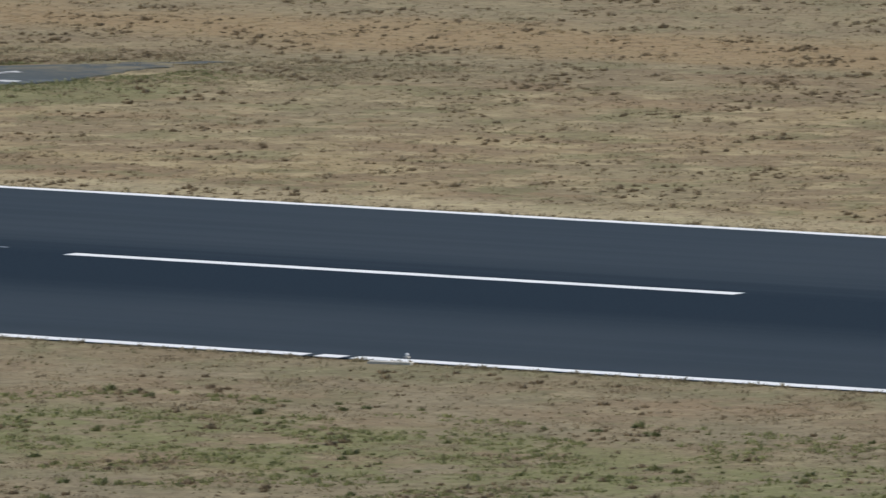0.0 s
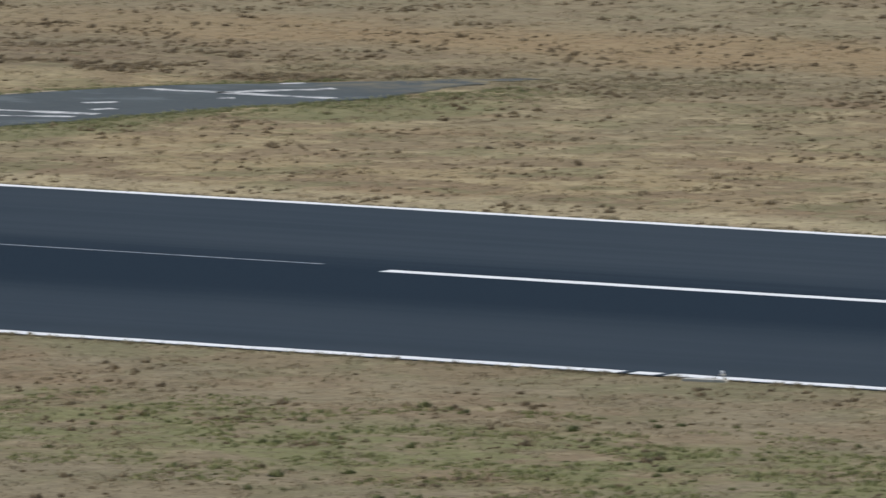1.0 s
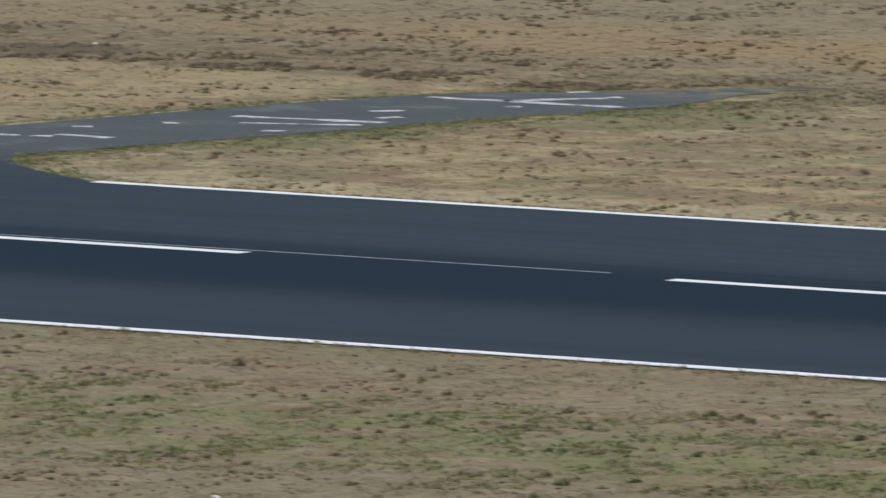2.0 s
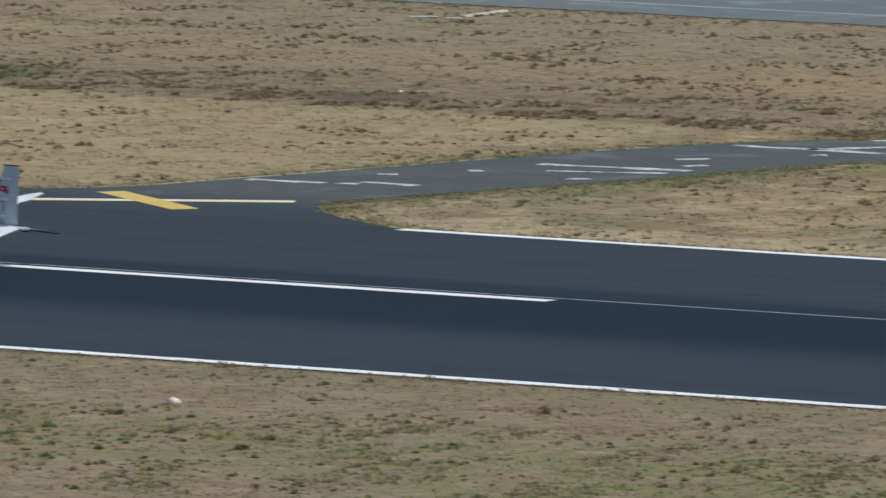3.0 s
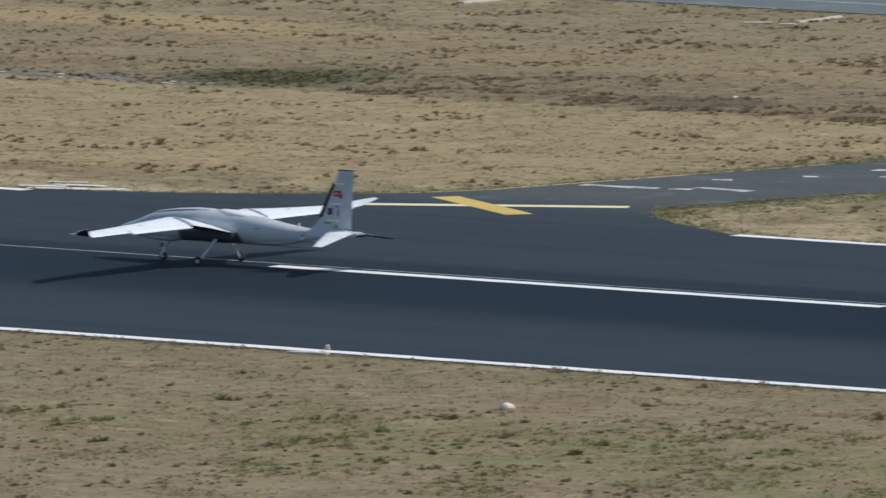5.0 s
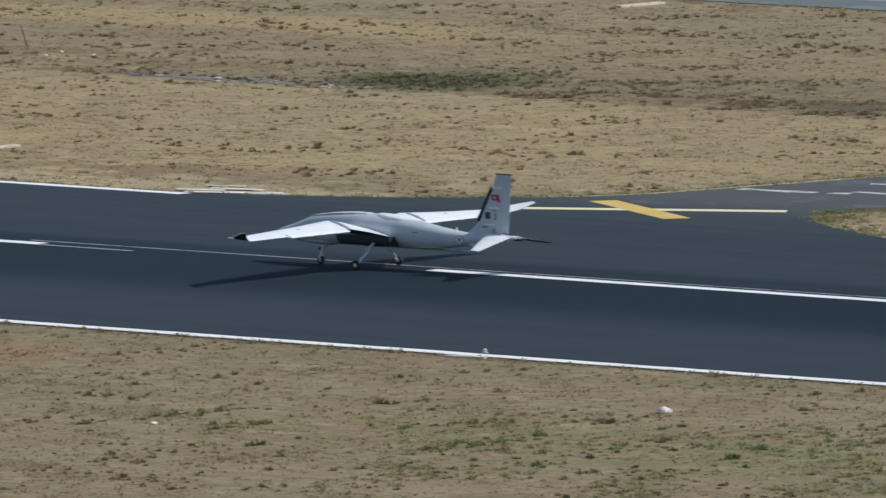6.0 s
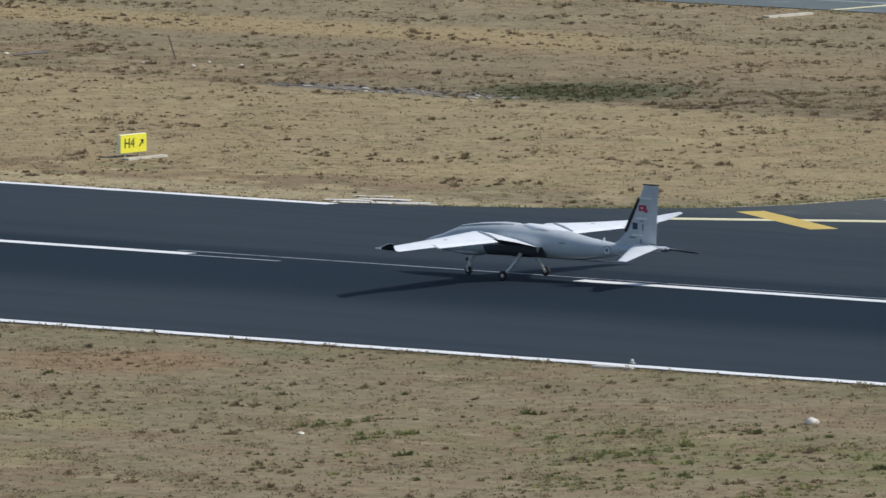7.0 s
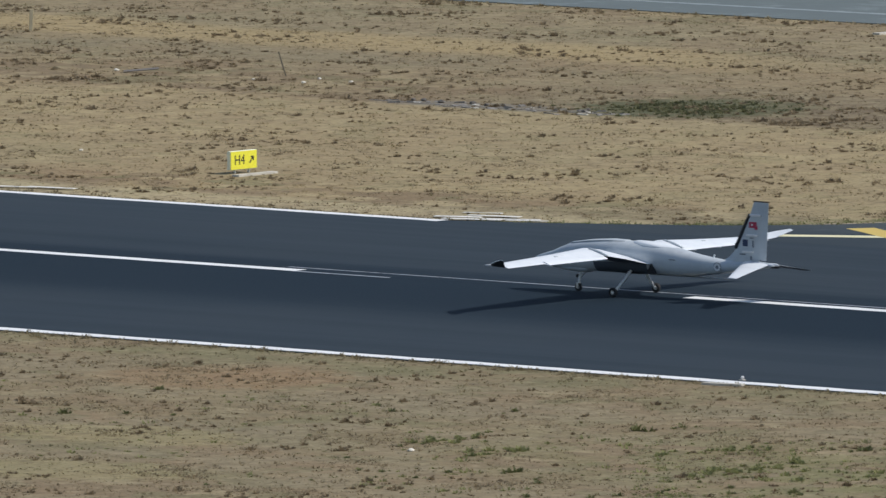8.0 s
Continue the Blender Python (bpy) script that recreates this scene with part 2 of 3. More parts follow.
CONCRETE = make_skin("pale_concrete", (0.62, 0.58, 0.50), (0.46, 0.43, 0.37), 0.85)


# ---------------------------------------------------------------- mesh helpers
def mesh_from(name, verts, faces, material, smooth=False):
    me = bpy.data.meshes.new(name)
    me.from_pydata([tuple(v) for v in verts], [], faces)
    if material:
        me.materials.append(material)
    if smooth:
        me.polygons.foreach_set("use_smooth", [True] * len(me.polygons))
    me.update()
    return me


def part(name, bm, material, parent, label="", smooth=False):
    """Links a bmesh (or mesh) as one object under parent."""
    if isinstance(bm, bmesh.types.BMesh):
        bmesh.ops.recalc_face_normals(bm, faces=bm.faces[:])
        me = bpy.data.meshes.new(name)
        bm.to_mesh(me)
        bm.free()
    else:
        me = bm
    if not me.materials:
        me.materials.append(material)
    if smooth:
        me.polygons.foreach_set("use_smooth", [True] * len(me.polygons))
        me.set_sharp_from_angle(angle=radians(40))
    ob = new(name, me)
    ob.parent = parent
    if label:
        tagged(ob, label)
    return ob


def loft(rings, caps=True):
    """A skin through rings of equal length."""
    bm = bmesh.new()
    rows = [[bm.verts.new(p) for p in ring] for ring in rings]
    n = len(rows[0])
    for a, b in zip(rows, rows[1:]):
        for i in range(n):
            bm.faces.new((a[i], a[(i + 1) % n], b[(i + 1) % n], b[i]))
    if caps:
        bm.faces.new(rows[0])
        bm.faces.new(rows[-1][::-1])
    return bm


def tube(points, radii, n=10):
    """A round bar along points."""
    rings = []
    pts = [Vector(p) for p in points]
    for i, p in enumerate(pts):
        d = (pts[min(i + 1, len(pts) - 1)] - pts[max(i - 1, 0)]).normalized()
        a = d.orthogonal().normalized()
        b = d.cross(a)
        rings.append([p + radii[i] * (math.cos(2 * math.pi * k / n) * a + math.sin(2 * math.pi * k / n) * b) for k in range(n)])
    # keep the rings from twisting against one another
    for r0, r1 in zip(rings, rings[1:]):
        k = min(range(n), key=lambda s: (r1[s] - r0[0]).length)
        r1[:] = r1[k:] + r1[:k]
    return loft(rings)


def box(x0, x1, y0, y1, z0, z1, bevel=0.0):
    bm = bmesh.new()
    bmesh.ops.create_cube(bm, size=1)
    for v in bm.verts:
        v.co = Vector(((x0 + x1) / 2 + v.co.x * (x1 - x0), (y0 + y1) / 2 + v.co.y * (y1 - y0), (z0 + z1) / 2 + v.co.z * (z1 - z0)))
    if bevel:
        bmesh.ops.bevel(bm, geom=bm.edges[:], offset=bevel, segments=2, affect="EDGES")
    return bm


def disc(c, u, v, r, depth, n=20):
    """A thin round plate with its face spanned by u and v."""
    c, u, v = Vector(c), Vector(u).normalized(), Vector(v).normalized()
    w = u.cross(v)
    ring = lambda o, s: [c + o * w + s * r * (math.cos(2 * math.pi * k / n) * u + math.sin(2 * math.pi * k / n) * v) for k in range(n)]
    return loft([ring(-depth / 2, 1), ring(depth / 2, 1)])


def wheel_rings(c, r, w, inner, n=28):
    """Tyre as a turned ring about the y axis."""
    prof = [(inner, -w * 0.42), (r * 0.86, -w * 0.5), (r * 0.97, -w * 0.33), (r, 0), (r * 0.97, w * 0.33), (r * 0.86, w * 0.5), (inner, w * 0.42)]
    rings = []
    for k in range(n + 1):
        a = 2 * math.pi * (k % n) / n
        rings.append([Vector((c[0] + q * math.cos(a), c[1] + y, c[2] + q * math.sin(a))) for q, y in prof])
    bm = loft(rings, caps=False)
    bmesh.ops.remove_doubles(bm, verts=bm.verts[:], dist=0.0005)
    return bm


# ---------------------------------------------------------------- ground and pavements
HALF, CROWN = 26.25, 0.29     # runway half width and the height of its crown


def ground_height(x, y):
    """Soft swells of the field, level beside the pavements."""
    far = max(0.0, min(1.0, (abs(y) - 30) / 14))
    far *= max(0.0, min(1.0, (132 - y) / 10)) if y > 0 else 1.0
    return -0.05 + 0.10 * far * (noise.noise((x * 0.06, y * 0.06, 3.1)) + 0.5 * noise.noise((x * 0.17, y * 0.17, 7.7)))


def build_ground():
    xs = [-3500, -1500, -700, -400, -300] + [-260 + 2.5 * i for i in range(149)] + [150, 260, 420, 700, 1500, 3500]
    ys = [-3500, -1500, -700, -400, -200, -130] + [-100 + 2.0 * i for i in range(141)] + [210, 300, 500, 900, 1800, 3500]
    verts = [(x, y, ground_height(x, y)) for y in ys for x in xs]
    n = len(xs)
    faces = [(j * n + i, j * n + i + 1, (j + 1) * n + i + 1, (j + 1) * n + i) for j in range(len(ys) - 1) for i in range(n - 1)]
    ob = new("ground", mesh_from("ground", verts, faces, FIELD, True))
    tagged(ob, "dry brown steppe grassland with straw, earth and green patches", "ground", kind="structure")


def crown(y):
    return CROWN * (1 - min(1.0, abs(y) / 25.8))


def build_runway():
    prof = [(-HALF, -0.12), (-HALF, -0.012), (-25.8, 0.0)] + [(y, crown(y)) for y in (-18, -9, -2, 0, 2, 9, 18)] + [(25.8, 0.0), (HALF, -0.012), (HALF, -0.12)]
    xs = [-1600, -600] + [-320 + 20 * i for i in range(31)] + [700, 1600]
    verts = [(x, y, z) for x in xs for y, z in prof]
    n = len(prof)
    faces = [(i * n + j, (i + 1) * n + j, (i + 1) * n + j + 1, i * n + j + 1) for i in range(len(xs) - 1) for j in range(n - 1)]
    ob = new("runway", mesh_from("runway", verts, faces, ASPHALT))
    return tagged(ob, "dark blue-grey asphalt runway with rubber-darkened middle", "runway", kind="structure")


def strip(x0, y0, x1, y1, width, lift, ragged=0.0, seed=0, z=None):
    """A painted stripe with thickness and slightly uneven edges."""
    rnd = random.Random(seed)
    a, b = Vector((x0, y0)), Vector((x1, y1))
    length = (b - a).length
    steps = max(2, int(length / 1.0))
    d = (b - a).normalized()
    s = Vector((-d.y, d.x))
    verts, faces = [], []
    for i in range(steps + 1):
        p = a + d * length * i / steps
        for side in (-1, 1):
            q = p + s * side * (width / 2 + rnd.uniform(-ragged, ragged))
            top = (crown(q.y) if z is None else z) + lift
            verts += [(q.x, q.y, top - 0.02), (q.x, q.y, top)]
    for i in range(steps):
        k = 4 * i
        faces += [(k + 1, k + 3, k + 7, k + 5), (k, k + 1, k + 5, k + 4), (k + 3, k + 2, k + 6, k + 7)]
    k = 4 * steps
    faces += [(0, 2, 3, 1), (k + 1, k + 3, k + 2, k)]
    return verts, faces


def paint(name, parent, material, label, *args, **kw):
    v, f = strip(*args, **kw)
    return part(name, mesh_from(name, v, f, material), material, parent, label)


def build_runway_paint(runway):
    for k in range(-6, 5):
        paint("centre_stripe", runway, WHITE_PAINT, "white centre line dash", 50 * k, 0.0, 50 * k + 30, 0.0, 0.84, 0.006, ragged=0.03, seed=k)
    paint("edge_line", runway, WHITE_PAINT, "white painted edge line", -320, -25.8, 280, -25.8, 0.80, 0.006, ragged=0.05, seed=31)
    paint("edge_line", runway, WHITE_PAINT, "white painted edge line", -45.6, 25.8, 280, 25.8, 0.80, 0.006, ragged=0.05, seed=32)
    paint("edge_line", runway, WHITE_PAINT, "white painted edge line", -320, 25.8, -82.8, 25.8, 0.80, 0.006, ragged=0.05, seed=33)
    for x0, x1 in ((27.3, 27.75), (28.9, 29.3)):
        paint("worn_gap", runway, ASPHALT, "dark worn gap in the edge line", x0, -25.8, x1, -25.8, 0.98, 0.011, ragged=0.05, seed=int(x0))
    # thin faded survey lines beside the dashes
    for x0, x1, y, w in ((-71.5, -3.6, 1.12, 0.2), (-70.0, -65.0, -0.42, 0.22), (-120.0, -100.0, 1.1, 0.2)):
        paint("thin_line", runway, THIN_PAINT, "thin faded grey line", x0, y, x1, y, w, 0.005, ragged=0.01, seed=int(x0))


def taxi_right(y):
    return -55.9 + 0.235 * (y - 36) + 12.5 * max(0.0, (36 - y) / 10) ** 1.7


def taxi_left(y):
    return -66.2 + 0.19 * (y - 42) + 0.015 * max(0.0, y - 62) ** 2 - 14 * max(0.0, (40 - y) / 14) ** 2.6


def build_taxiway():
    verts, faces = [], []
    ys = [HALF - 0.3 + 0.5 * i for i in range(118)]
    for i, y in enumerate(ys):
        jit = 0.22 * noise.noise((0, y * 0.9, 1.0)), 0.28 * noise.noise((5, y * 0.8, 2.0))
        close = max(0.0, min(1.0, (y - 72) / 12.5))
        jit = [q * (1 + 7 * close) for q in jit]
        l, r = taxi_left(y) + jit[0], taxi_right(y) + jit[1]
        l, r = l + 0.45 * close * (r - l), r - 0.45 * close * (r - l)
        z = -0.02 if y < HALF else 0.0
        verts += [(l, y, z - 0.1), (l, y, z), (r, y, z), (r, y, z - 0.1)]
        if i:
            k = 4 * i
            faces += [(k - 4 + j, k + j, k + j + 1, k - 3 + j) for j in range(3)]
    ob = new("taxiway", mesh_from("taxiway", verts, [f[::-1] for f in faces], OLD_ASPHALT))
    tagged(ob, "narrow closed asphalt taxiway with worn white markings", "taxiway", kind="structure")
    # a pale strip of bare soil along its far edge
    rim = [[Vector((taxi_left(y) + dx + 0.1 * noise.noise((dx, y * 0.7, 6.0)), y, z)) for dx, z in ((-0.30, -0.06), (-0.30, 0.012), (0.02, 0.012), (0.02, -0.06))] for y in [34 + 0.8 * i for i in range(42)]]
    part("soil_rim", loft(rim), BARE_SOIL, ob, "pale bare soil along the edge")
    # the closed-taxiway cross
    paint("cross_arm", ob, CREAM_PAINT, "pale faded yellow arm of a closure cross", -68.2, 28.1, -57.2, 34.4, 1.0, 0.006, ragged=0.02, seed=5, z=0.0)
    paint("cross_arm", ob, YELLOW_PAINT, "yellow painted arm of a closure cross", -66.5, 33.9, -58.7, 28.6, 1.25, 0.010, ragged=0.02, seed=6, z=0.0)
    marks = ((-65.5, 42.4, -61.8, 42.9, 0.7), (-61.2, 43.0, -60.3, 43.3, 0.6), (-60.7, 44.4, -57.8, 44.1, 0.7), (-62.5, 47.9, -61.8, 48.4, 0.6),
             (-60.0, 56.5, -52.7, 57.4, 0.8), (-57.7, 53.7, -52.7, 55.6, 0.7), (-54.6, 50.9, -53.6, 51.2, 0.5), (-56.6, 62.0, -55.6, 63.2, 0.7),
             (-54.3, 59.2, -53.9, 60.3, 0.6), (-58.9, 69.8, -48.9, 70.2, 0.8), (-55.0, 69.9, -51.7, 74.6, 0.8), (-55.2, 75.5, -54.5, 76.4, 0.6),
             (-53.2, 67.5, -52.6, 67.9, 0.6), (-60.4, 51.7, -59.9, 52.1, 0.5))
    flakes = ((-84.4, 27.3, -82.4, 28.0, 0.35), (-83.4, 26.6, -80.9, 27.5, 0.4), (-83.6, 28.6, -81.2, 29.2, 0.3), (-82.0, 27.4, -79.6, 28.5, 0.35), (-84.6, 29.6, -83.0, 30.3, 0.2),
              (-80.6, 27.4, -78.9, 28.2, 0.25), (-110.0, 27.7, -107.4, 28.3, 0.3), (-108.0, 28.5, -105.6, 28.8, 0.3), (-112.5, 27.4, -110.6, 27.9, 0.2))
    for i, (x0, y0, x1, y1, w) in enumerate(flakes):
        paint("old_paint_strip", ob, FLAKED_PAINT, "broken strip of old white paint", x0, y0, x1, y1, 1.3 * w, 0.03, ragged=0.1, seed=80 + i, z=0.0)
    for i, (x0, y0, x1, y1, w) in enumerate(marks):
        paint("taxi_mark", ob, OLD_WHITE, "worn white paint stroke", x0, y0, x1, y1, w, 0.006, ragged=0.2, seed=40 + i, z=0.0)


def build_far_taxiway():
    verts, faces = [], []
    xs = [-1600, -700] + [-400 + 4 * i for i in range(126)] + [300, 900, 1600]
    for i, x in enumerate(xs):
        y0 = 134.4 + 0.5 * noise.noise((x * 0.2, 0, 9))
        verts += [(x, y0, -0.3), (x, y0, -0.01), (x, 175.0, -0.01), (x, 175.0, -0.3)]
        if i:
            k = 4 * i
            faces += [(k - 4 + j, k + j, k + j + 1, k - 3 + j) for j in range(3)]
    ob = new("far_taxiway", mesh_from("far_taxiway", verts, faces, FAR_ASPHALT))
    tagged(ob, "pale blue-grey concrete taxiway beyond the grass", "taxiway", kind="structure")
    paint("edge_line", ob, FAINT_PAINT, "faint pale edge line", -400, 140.0, 100, 140.0, 0.7, 0.006, ragged=0.1, seed=71, z=-0.01)
    paint("stand_line", ob, CREAM_PAINT, "short faded yellow line", -135.9, 134.6, -135.7, 139.4, 0.45, 0.006, ragged=0.05, seed=72, z=-0.01)


# ---------------------------------------------------------------- grass
def inside(x, y):
    """True on open grass."""
    if abs(y) < HALF + 0.05:
        return False
    if y > 133.5:
        return y > 175.5
    if HALF <= y < 84 and taxi_left(y) - 0.1 < x < taxi_right(y) + 0.1:
        return False
    return True


def scatter(count, seed, y_lo, y_hi, keep=None, clump=0.0, margin=6.0):
    """Spots on the part of the field that the walk passes over."""
    rng = np.random.default_rng(seed)
    out = []
    while len(out) < count:
        ys = rng.uniform(y_lo, y_hi, 4000)
        lo, hi = -22 - 0.828 * (ys + 77) - margin, 69 - 0.585 * (ys + 56) + margin
        xs = lo + (hi - lo) * rng.random(4000)
        for x, y in zip(xs, ys):
            if not inside(x, y):
                continue
            if keep and rng.random() > keep(x, y):
                continue
            if clump and noise.noise((x * 0.22, y * 0.22, seed)) < clump * rng.random():
                continue
            out.append((x, y))
            if len(out) >= count:
                break
    return np.array(out)


def tufts(name, spots, material, label, seed, height, spread, blades, category, vary=0.4, lean_out=(0.3, 1.1)):
    """Many small tufts of bent blades in one mesh."""
    rng = np.random.default_rng(seed)
    n = len(spots)
    z0 = np.array([ground_height(x, y) for x, y in spots]) - 0.01
    size = np.clip(rng.lognormal(0.0, vary, n), 0.4, 2.2)
    N = n * blades
    base = np.repeat(np.column_stack([spots, z0]), blades, axis=0)
    s = np.repeat(size, blades)
    a = rng.uniform(0, 2 * np.pi, N)
    rad = spread * s * np.sqrt(rng.random(N))
    base[:, 0] += rad * np.cos(a)
    base[:, 1] += rad * np.sin(a)
    h = height * s * rng.uniform(0.7, 1.3, N) * (1.2 - 0.8 * (rad / (spread * s)) ** 2)
    lean = h * rng.uniform(*lean_out, N)
    w = height * s * rng.uniform(0.35, 0.8, N)
    d = np.column_stack([np.cos(a), np.sin(a), np.zeros(N)])
    t = np.column_stack([-np.sin(a), np.cos(a), np.zeros(N)])
    up = np.array([0, 0, 1.0])
    v = np.empty((N, 5, 3))
    v[:, 0] = base - t * w[:, None] / 2
    v[:, 1] = base + t * w[:, None] / 2
    mid = base + d * (0.35 * lean)[:, None] + up * (0.6 * h)[:, None]
    v[:, 2] = mid + t * w[:, None] * 0.4
    v[:, 3] = mid - t * w[:, None] * 0.4
    v[:, 4] = base + d * lean[:, None] + up * h[:, None]
    me = bpy.data.meshes.new(name)
    me.vertices.add(5 * N)
    me.vertices.foreach_set("co", v.reshape(-1))
    quad = np.arange(N)[:, None] * 5 + np.array([0, 1, 2, 3])
    tri = np.arange(N)[:, None] * 5 + np.array([3, 2, 4])
    loops = np.concatenate([quad, tri], axis=1).reshape(-1)
    me.loops.add(len(loops))
    me.loops.foreach_set("vertex_index", loops.astype(np.int32))
    me.polygons.add(2 * N)
    start = (np.arange(N)[:, None] * 7 + np.array([0, 4])).reshape(-1)
    me.polygons.foreach_set("loop_start", start.astype(np.int32))
    shade = me.attributes.new("tuft", "FLOAT", "FACE")
    shade.data.foreach_set("value", np.repeat(rng.random(n), 2 * blades).astype(np.float32))
    me.materials.append(material)
    me.update(calc_edges=True)
    me.validate()
    return tagged(new(name, me), label, category, kind="stuff")


build_ground()
runway = build_runway()
build_runway_paint(runway)
build_taxiway()
build_far_taxiway()


# dark grey that paints the shade below wings, wing roots and tailplanes
SHADE_GREY = plain("shade_grey", (0.085, 0.10, 0.125), 0.75)


# ---------------------------------------------------------------- the aircraft
# own axes: x ahead, y to its left wing, z up; origin on the ground between the main wheels
def fuselage_ring(x, top, bottom, half, square=2.4, n=28):
    mid, tall = (top + bottom) / 2, (top - bottom) / 2
    ring = []
    for k in range(n):
        a = 2 * math.pi * k / n
        c, s = math.cos(a), math.sin(a)
        ring.append(Vector((x, half * math.copysign(abs(c) ** (2 / square), c), mid + tall * math.copysign(abs(s) ** (2 / square), s))))
    return ring


FOIL = ((1.0, 0.0), (0.75, 0.045), (0.5, 0.085), (0.25, 0.105), (0.08, 0.07), (0.015, 0.03), (0.0, 0.0),
        (0.015, -0.022), (0.08, -0.04), (0.25, -0.045), (0.5, -0.03), (0.75, -0.012))


def foil_ring(lead, trail, thick=1.0):
    """A wing section from its leading to its trailing edge."""
    lead, trail = Vector(lead), Vector(trail)
    chord = trail - lead
    return [lead + chord * c + Vector((0, 0, 1)) * chord.length * t * thick for c, t in FOIL]


def fin_ring(lead, trail, thick):
    lead, trail = Vector(lead), Vector(trail)
    chord = trail - lead
    side = Vector((0, 1, 0))
    prof = ((0, 0), (0.06, 0.6), (0.3, 1), (0.7, 0.7), (1, 0.12), (1, -0.12), (0.7, -0.7), (0.3, -1), (0.06, -0.6))
    return [lead + chord * c + side * thick * t for c, t in prof]


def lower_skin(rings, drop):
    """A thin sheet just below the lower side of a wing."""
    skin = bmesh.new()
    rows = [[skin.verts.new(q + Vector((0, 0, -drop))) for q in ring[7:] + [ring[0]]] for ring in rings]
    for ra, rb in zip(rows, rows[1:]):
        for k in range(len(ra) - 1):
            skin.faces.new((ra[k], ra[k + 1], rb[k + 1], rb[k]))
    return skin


def build_wing(parent, s):
    """One gull wing; s is +1 for the left and -1 for the right."""
    def sec(lead, trail, y, thick=1.0):
        return foil_ring((lead[0], s * y, lead[1]), (trail[0], s * y, trail[1]), thick)
    inner = [sec((1.35, 1.42), (-1.30, 1.26), 0.30, 0.9), sec((1.15, 1.56), (-1.12, 1.38), 0.80, 0.9),
             sec((1.02, 1.78), (-0.72, 1.60), 1.65), sec((0.98, 1.94), (-0.38, 1.76), 2.45), sec((0.96, 1.94), (-0.30, 1.77), 2.60)]
    outer = [inner[-1], sec((0.90, 1.86), (-0.16, 1.745), 4.5, 0.9), sec((0.84, 1.81), (-0.06, 1.72), 6.2, 0.8), sec((0.68, 1.755), (-0.06, 1.69), 8.70, 0.7)]
    wing = part("wing", loft(inner + outer[1:]), SKIN_WHITE, parent, "pale grey gull wing", True)
    # added dark sheet: the shade below the inner wing, put into colour
    part("under_shade", lower_skin(inner[:4], 0.012), SHADE_GREY, wing, "dark sheet standing in for shade under the wing")
    part("fold_fairing", tube([(0.85, s * 2.48, 1.93), (0.45, s * 2.50, 2.02), (-0.05, s * 2.50, 1.90), (-0.42, s * 2.50, 1.77)], [0.02, 0.05, 0.055, 0.03], 8), SKIN_GREY, wing, "grey fairing over the wing crank", True)
    part("access_panel", box(0.30, 0.52, s * 4.9 - 0.10, s * 4.9 + 0.10, 1.84, 1.877, 0.01), SKIN_GREY, wing)
    # drooped flap behind the inner half of the outer panel
    flap = [foil_ring((-0.16, s * 2.55, 1.775), (-0.50, s * 2.55, 1.66), 0.8), foil_ring((-0.05, s * 4.4, 1.765), (-0.42, s * 4.4, 1.655), 0.8),
            foil_ring((0.02, s * 6.2, 1.75), (-0.36, s * 6.2, 1.645), 0.8)]
    part("flap", loft(flap), SKIN_WHITE, wing, "", True)
    ail = [foil_ring((-0.02, s * 6.26, 1.735), (-0.20, s * 6.26, 1.69), 0.8), foil_ring((-0.03, s * 8.65, 1.705), (-0.16, s * 8.65, 1.665), 0.8)]
    part("aileron", loft(ail), SKIN_WHITE, wing, "", True)
    # upturned tip
    tip = [sec((0.68, 1.755), (-0.06, 1.69), 8.703, 0.7), sec((0.46, 1.84), (-0.27, 1.76), 9.0), sec((0.04, 1.96), (-0.44, 1.88), 9.3), sec((-0.50, 2.08), (-0.68, 2.04), 9.62)]
    winglet = part("winglet", loft(tip), SKIN_WHITE, wing, "swept upturned wing tip", True)
    # the tip's unlit lower face, its shade painted as a black sheet
    part("under_shade", lower_skin(tip, 0.006), BLACK, winglet, "black sheet standing in for shade under the tip")
    part("tip_light", tube([(0.66, s * 8.72, 1.75), (0.92, s * 8.78, 1.76)], [0.05, 0.02], 8), WHITE, wing, "small pale tip light", True)
    for y in (3.3, 5.0, 6.24):
        part("hinge_fairing", tube([(0.25, s * y, 1.73), (-0.1, s * y, 1.66), (-0.48, s * y, 1.62)], [0.02, 0.045, 0.015], 8), SKIN_GREY, wing, "", True)
    return wing


def build_gear_wheel(parent, c, r, w):
    wheel = part("wheel", wheel_rings(c, r, w, r * 0.42), BLACK, parent, "black rubber tyre", True)
    part("rim", disc(c, (1, 0, 0), (0, 0, 1), r * 0.43, w * 0.7), METAL, wheel, "pale metal rim")
    part("hub", disc(c, (1, 0, 0), (0, 0, 1), r * 0.16, w * 0.95, 12), SKIN_WHITE, wheel)
    return wheel


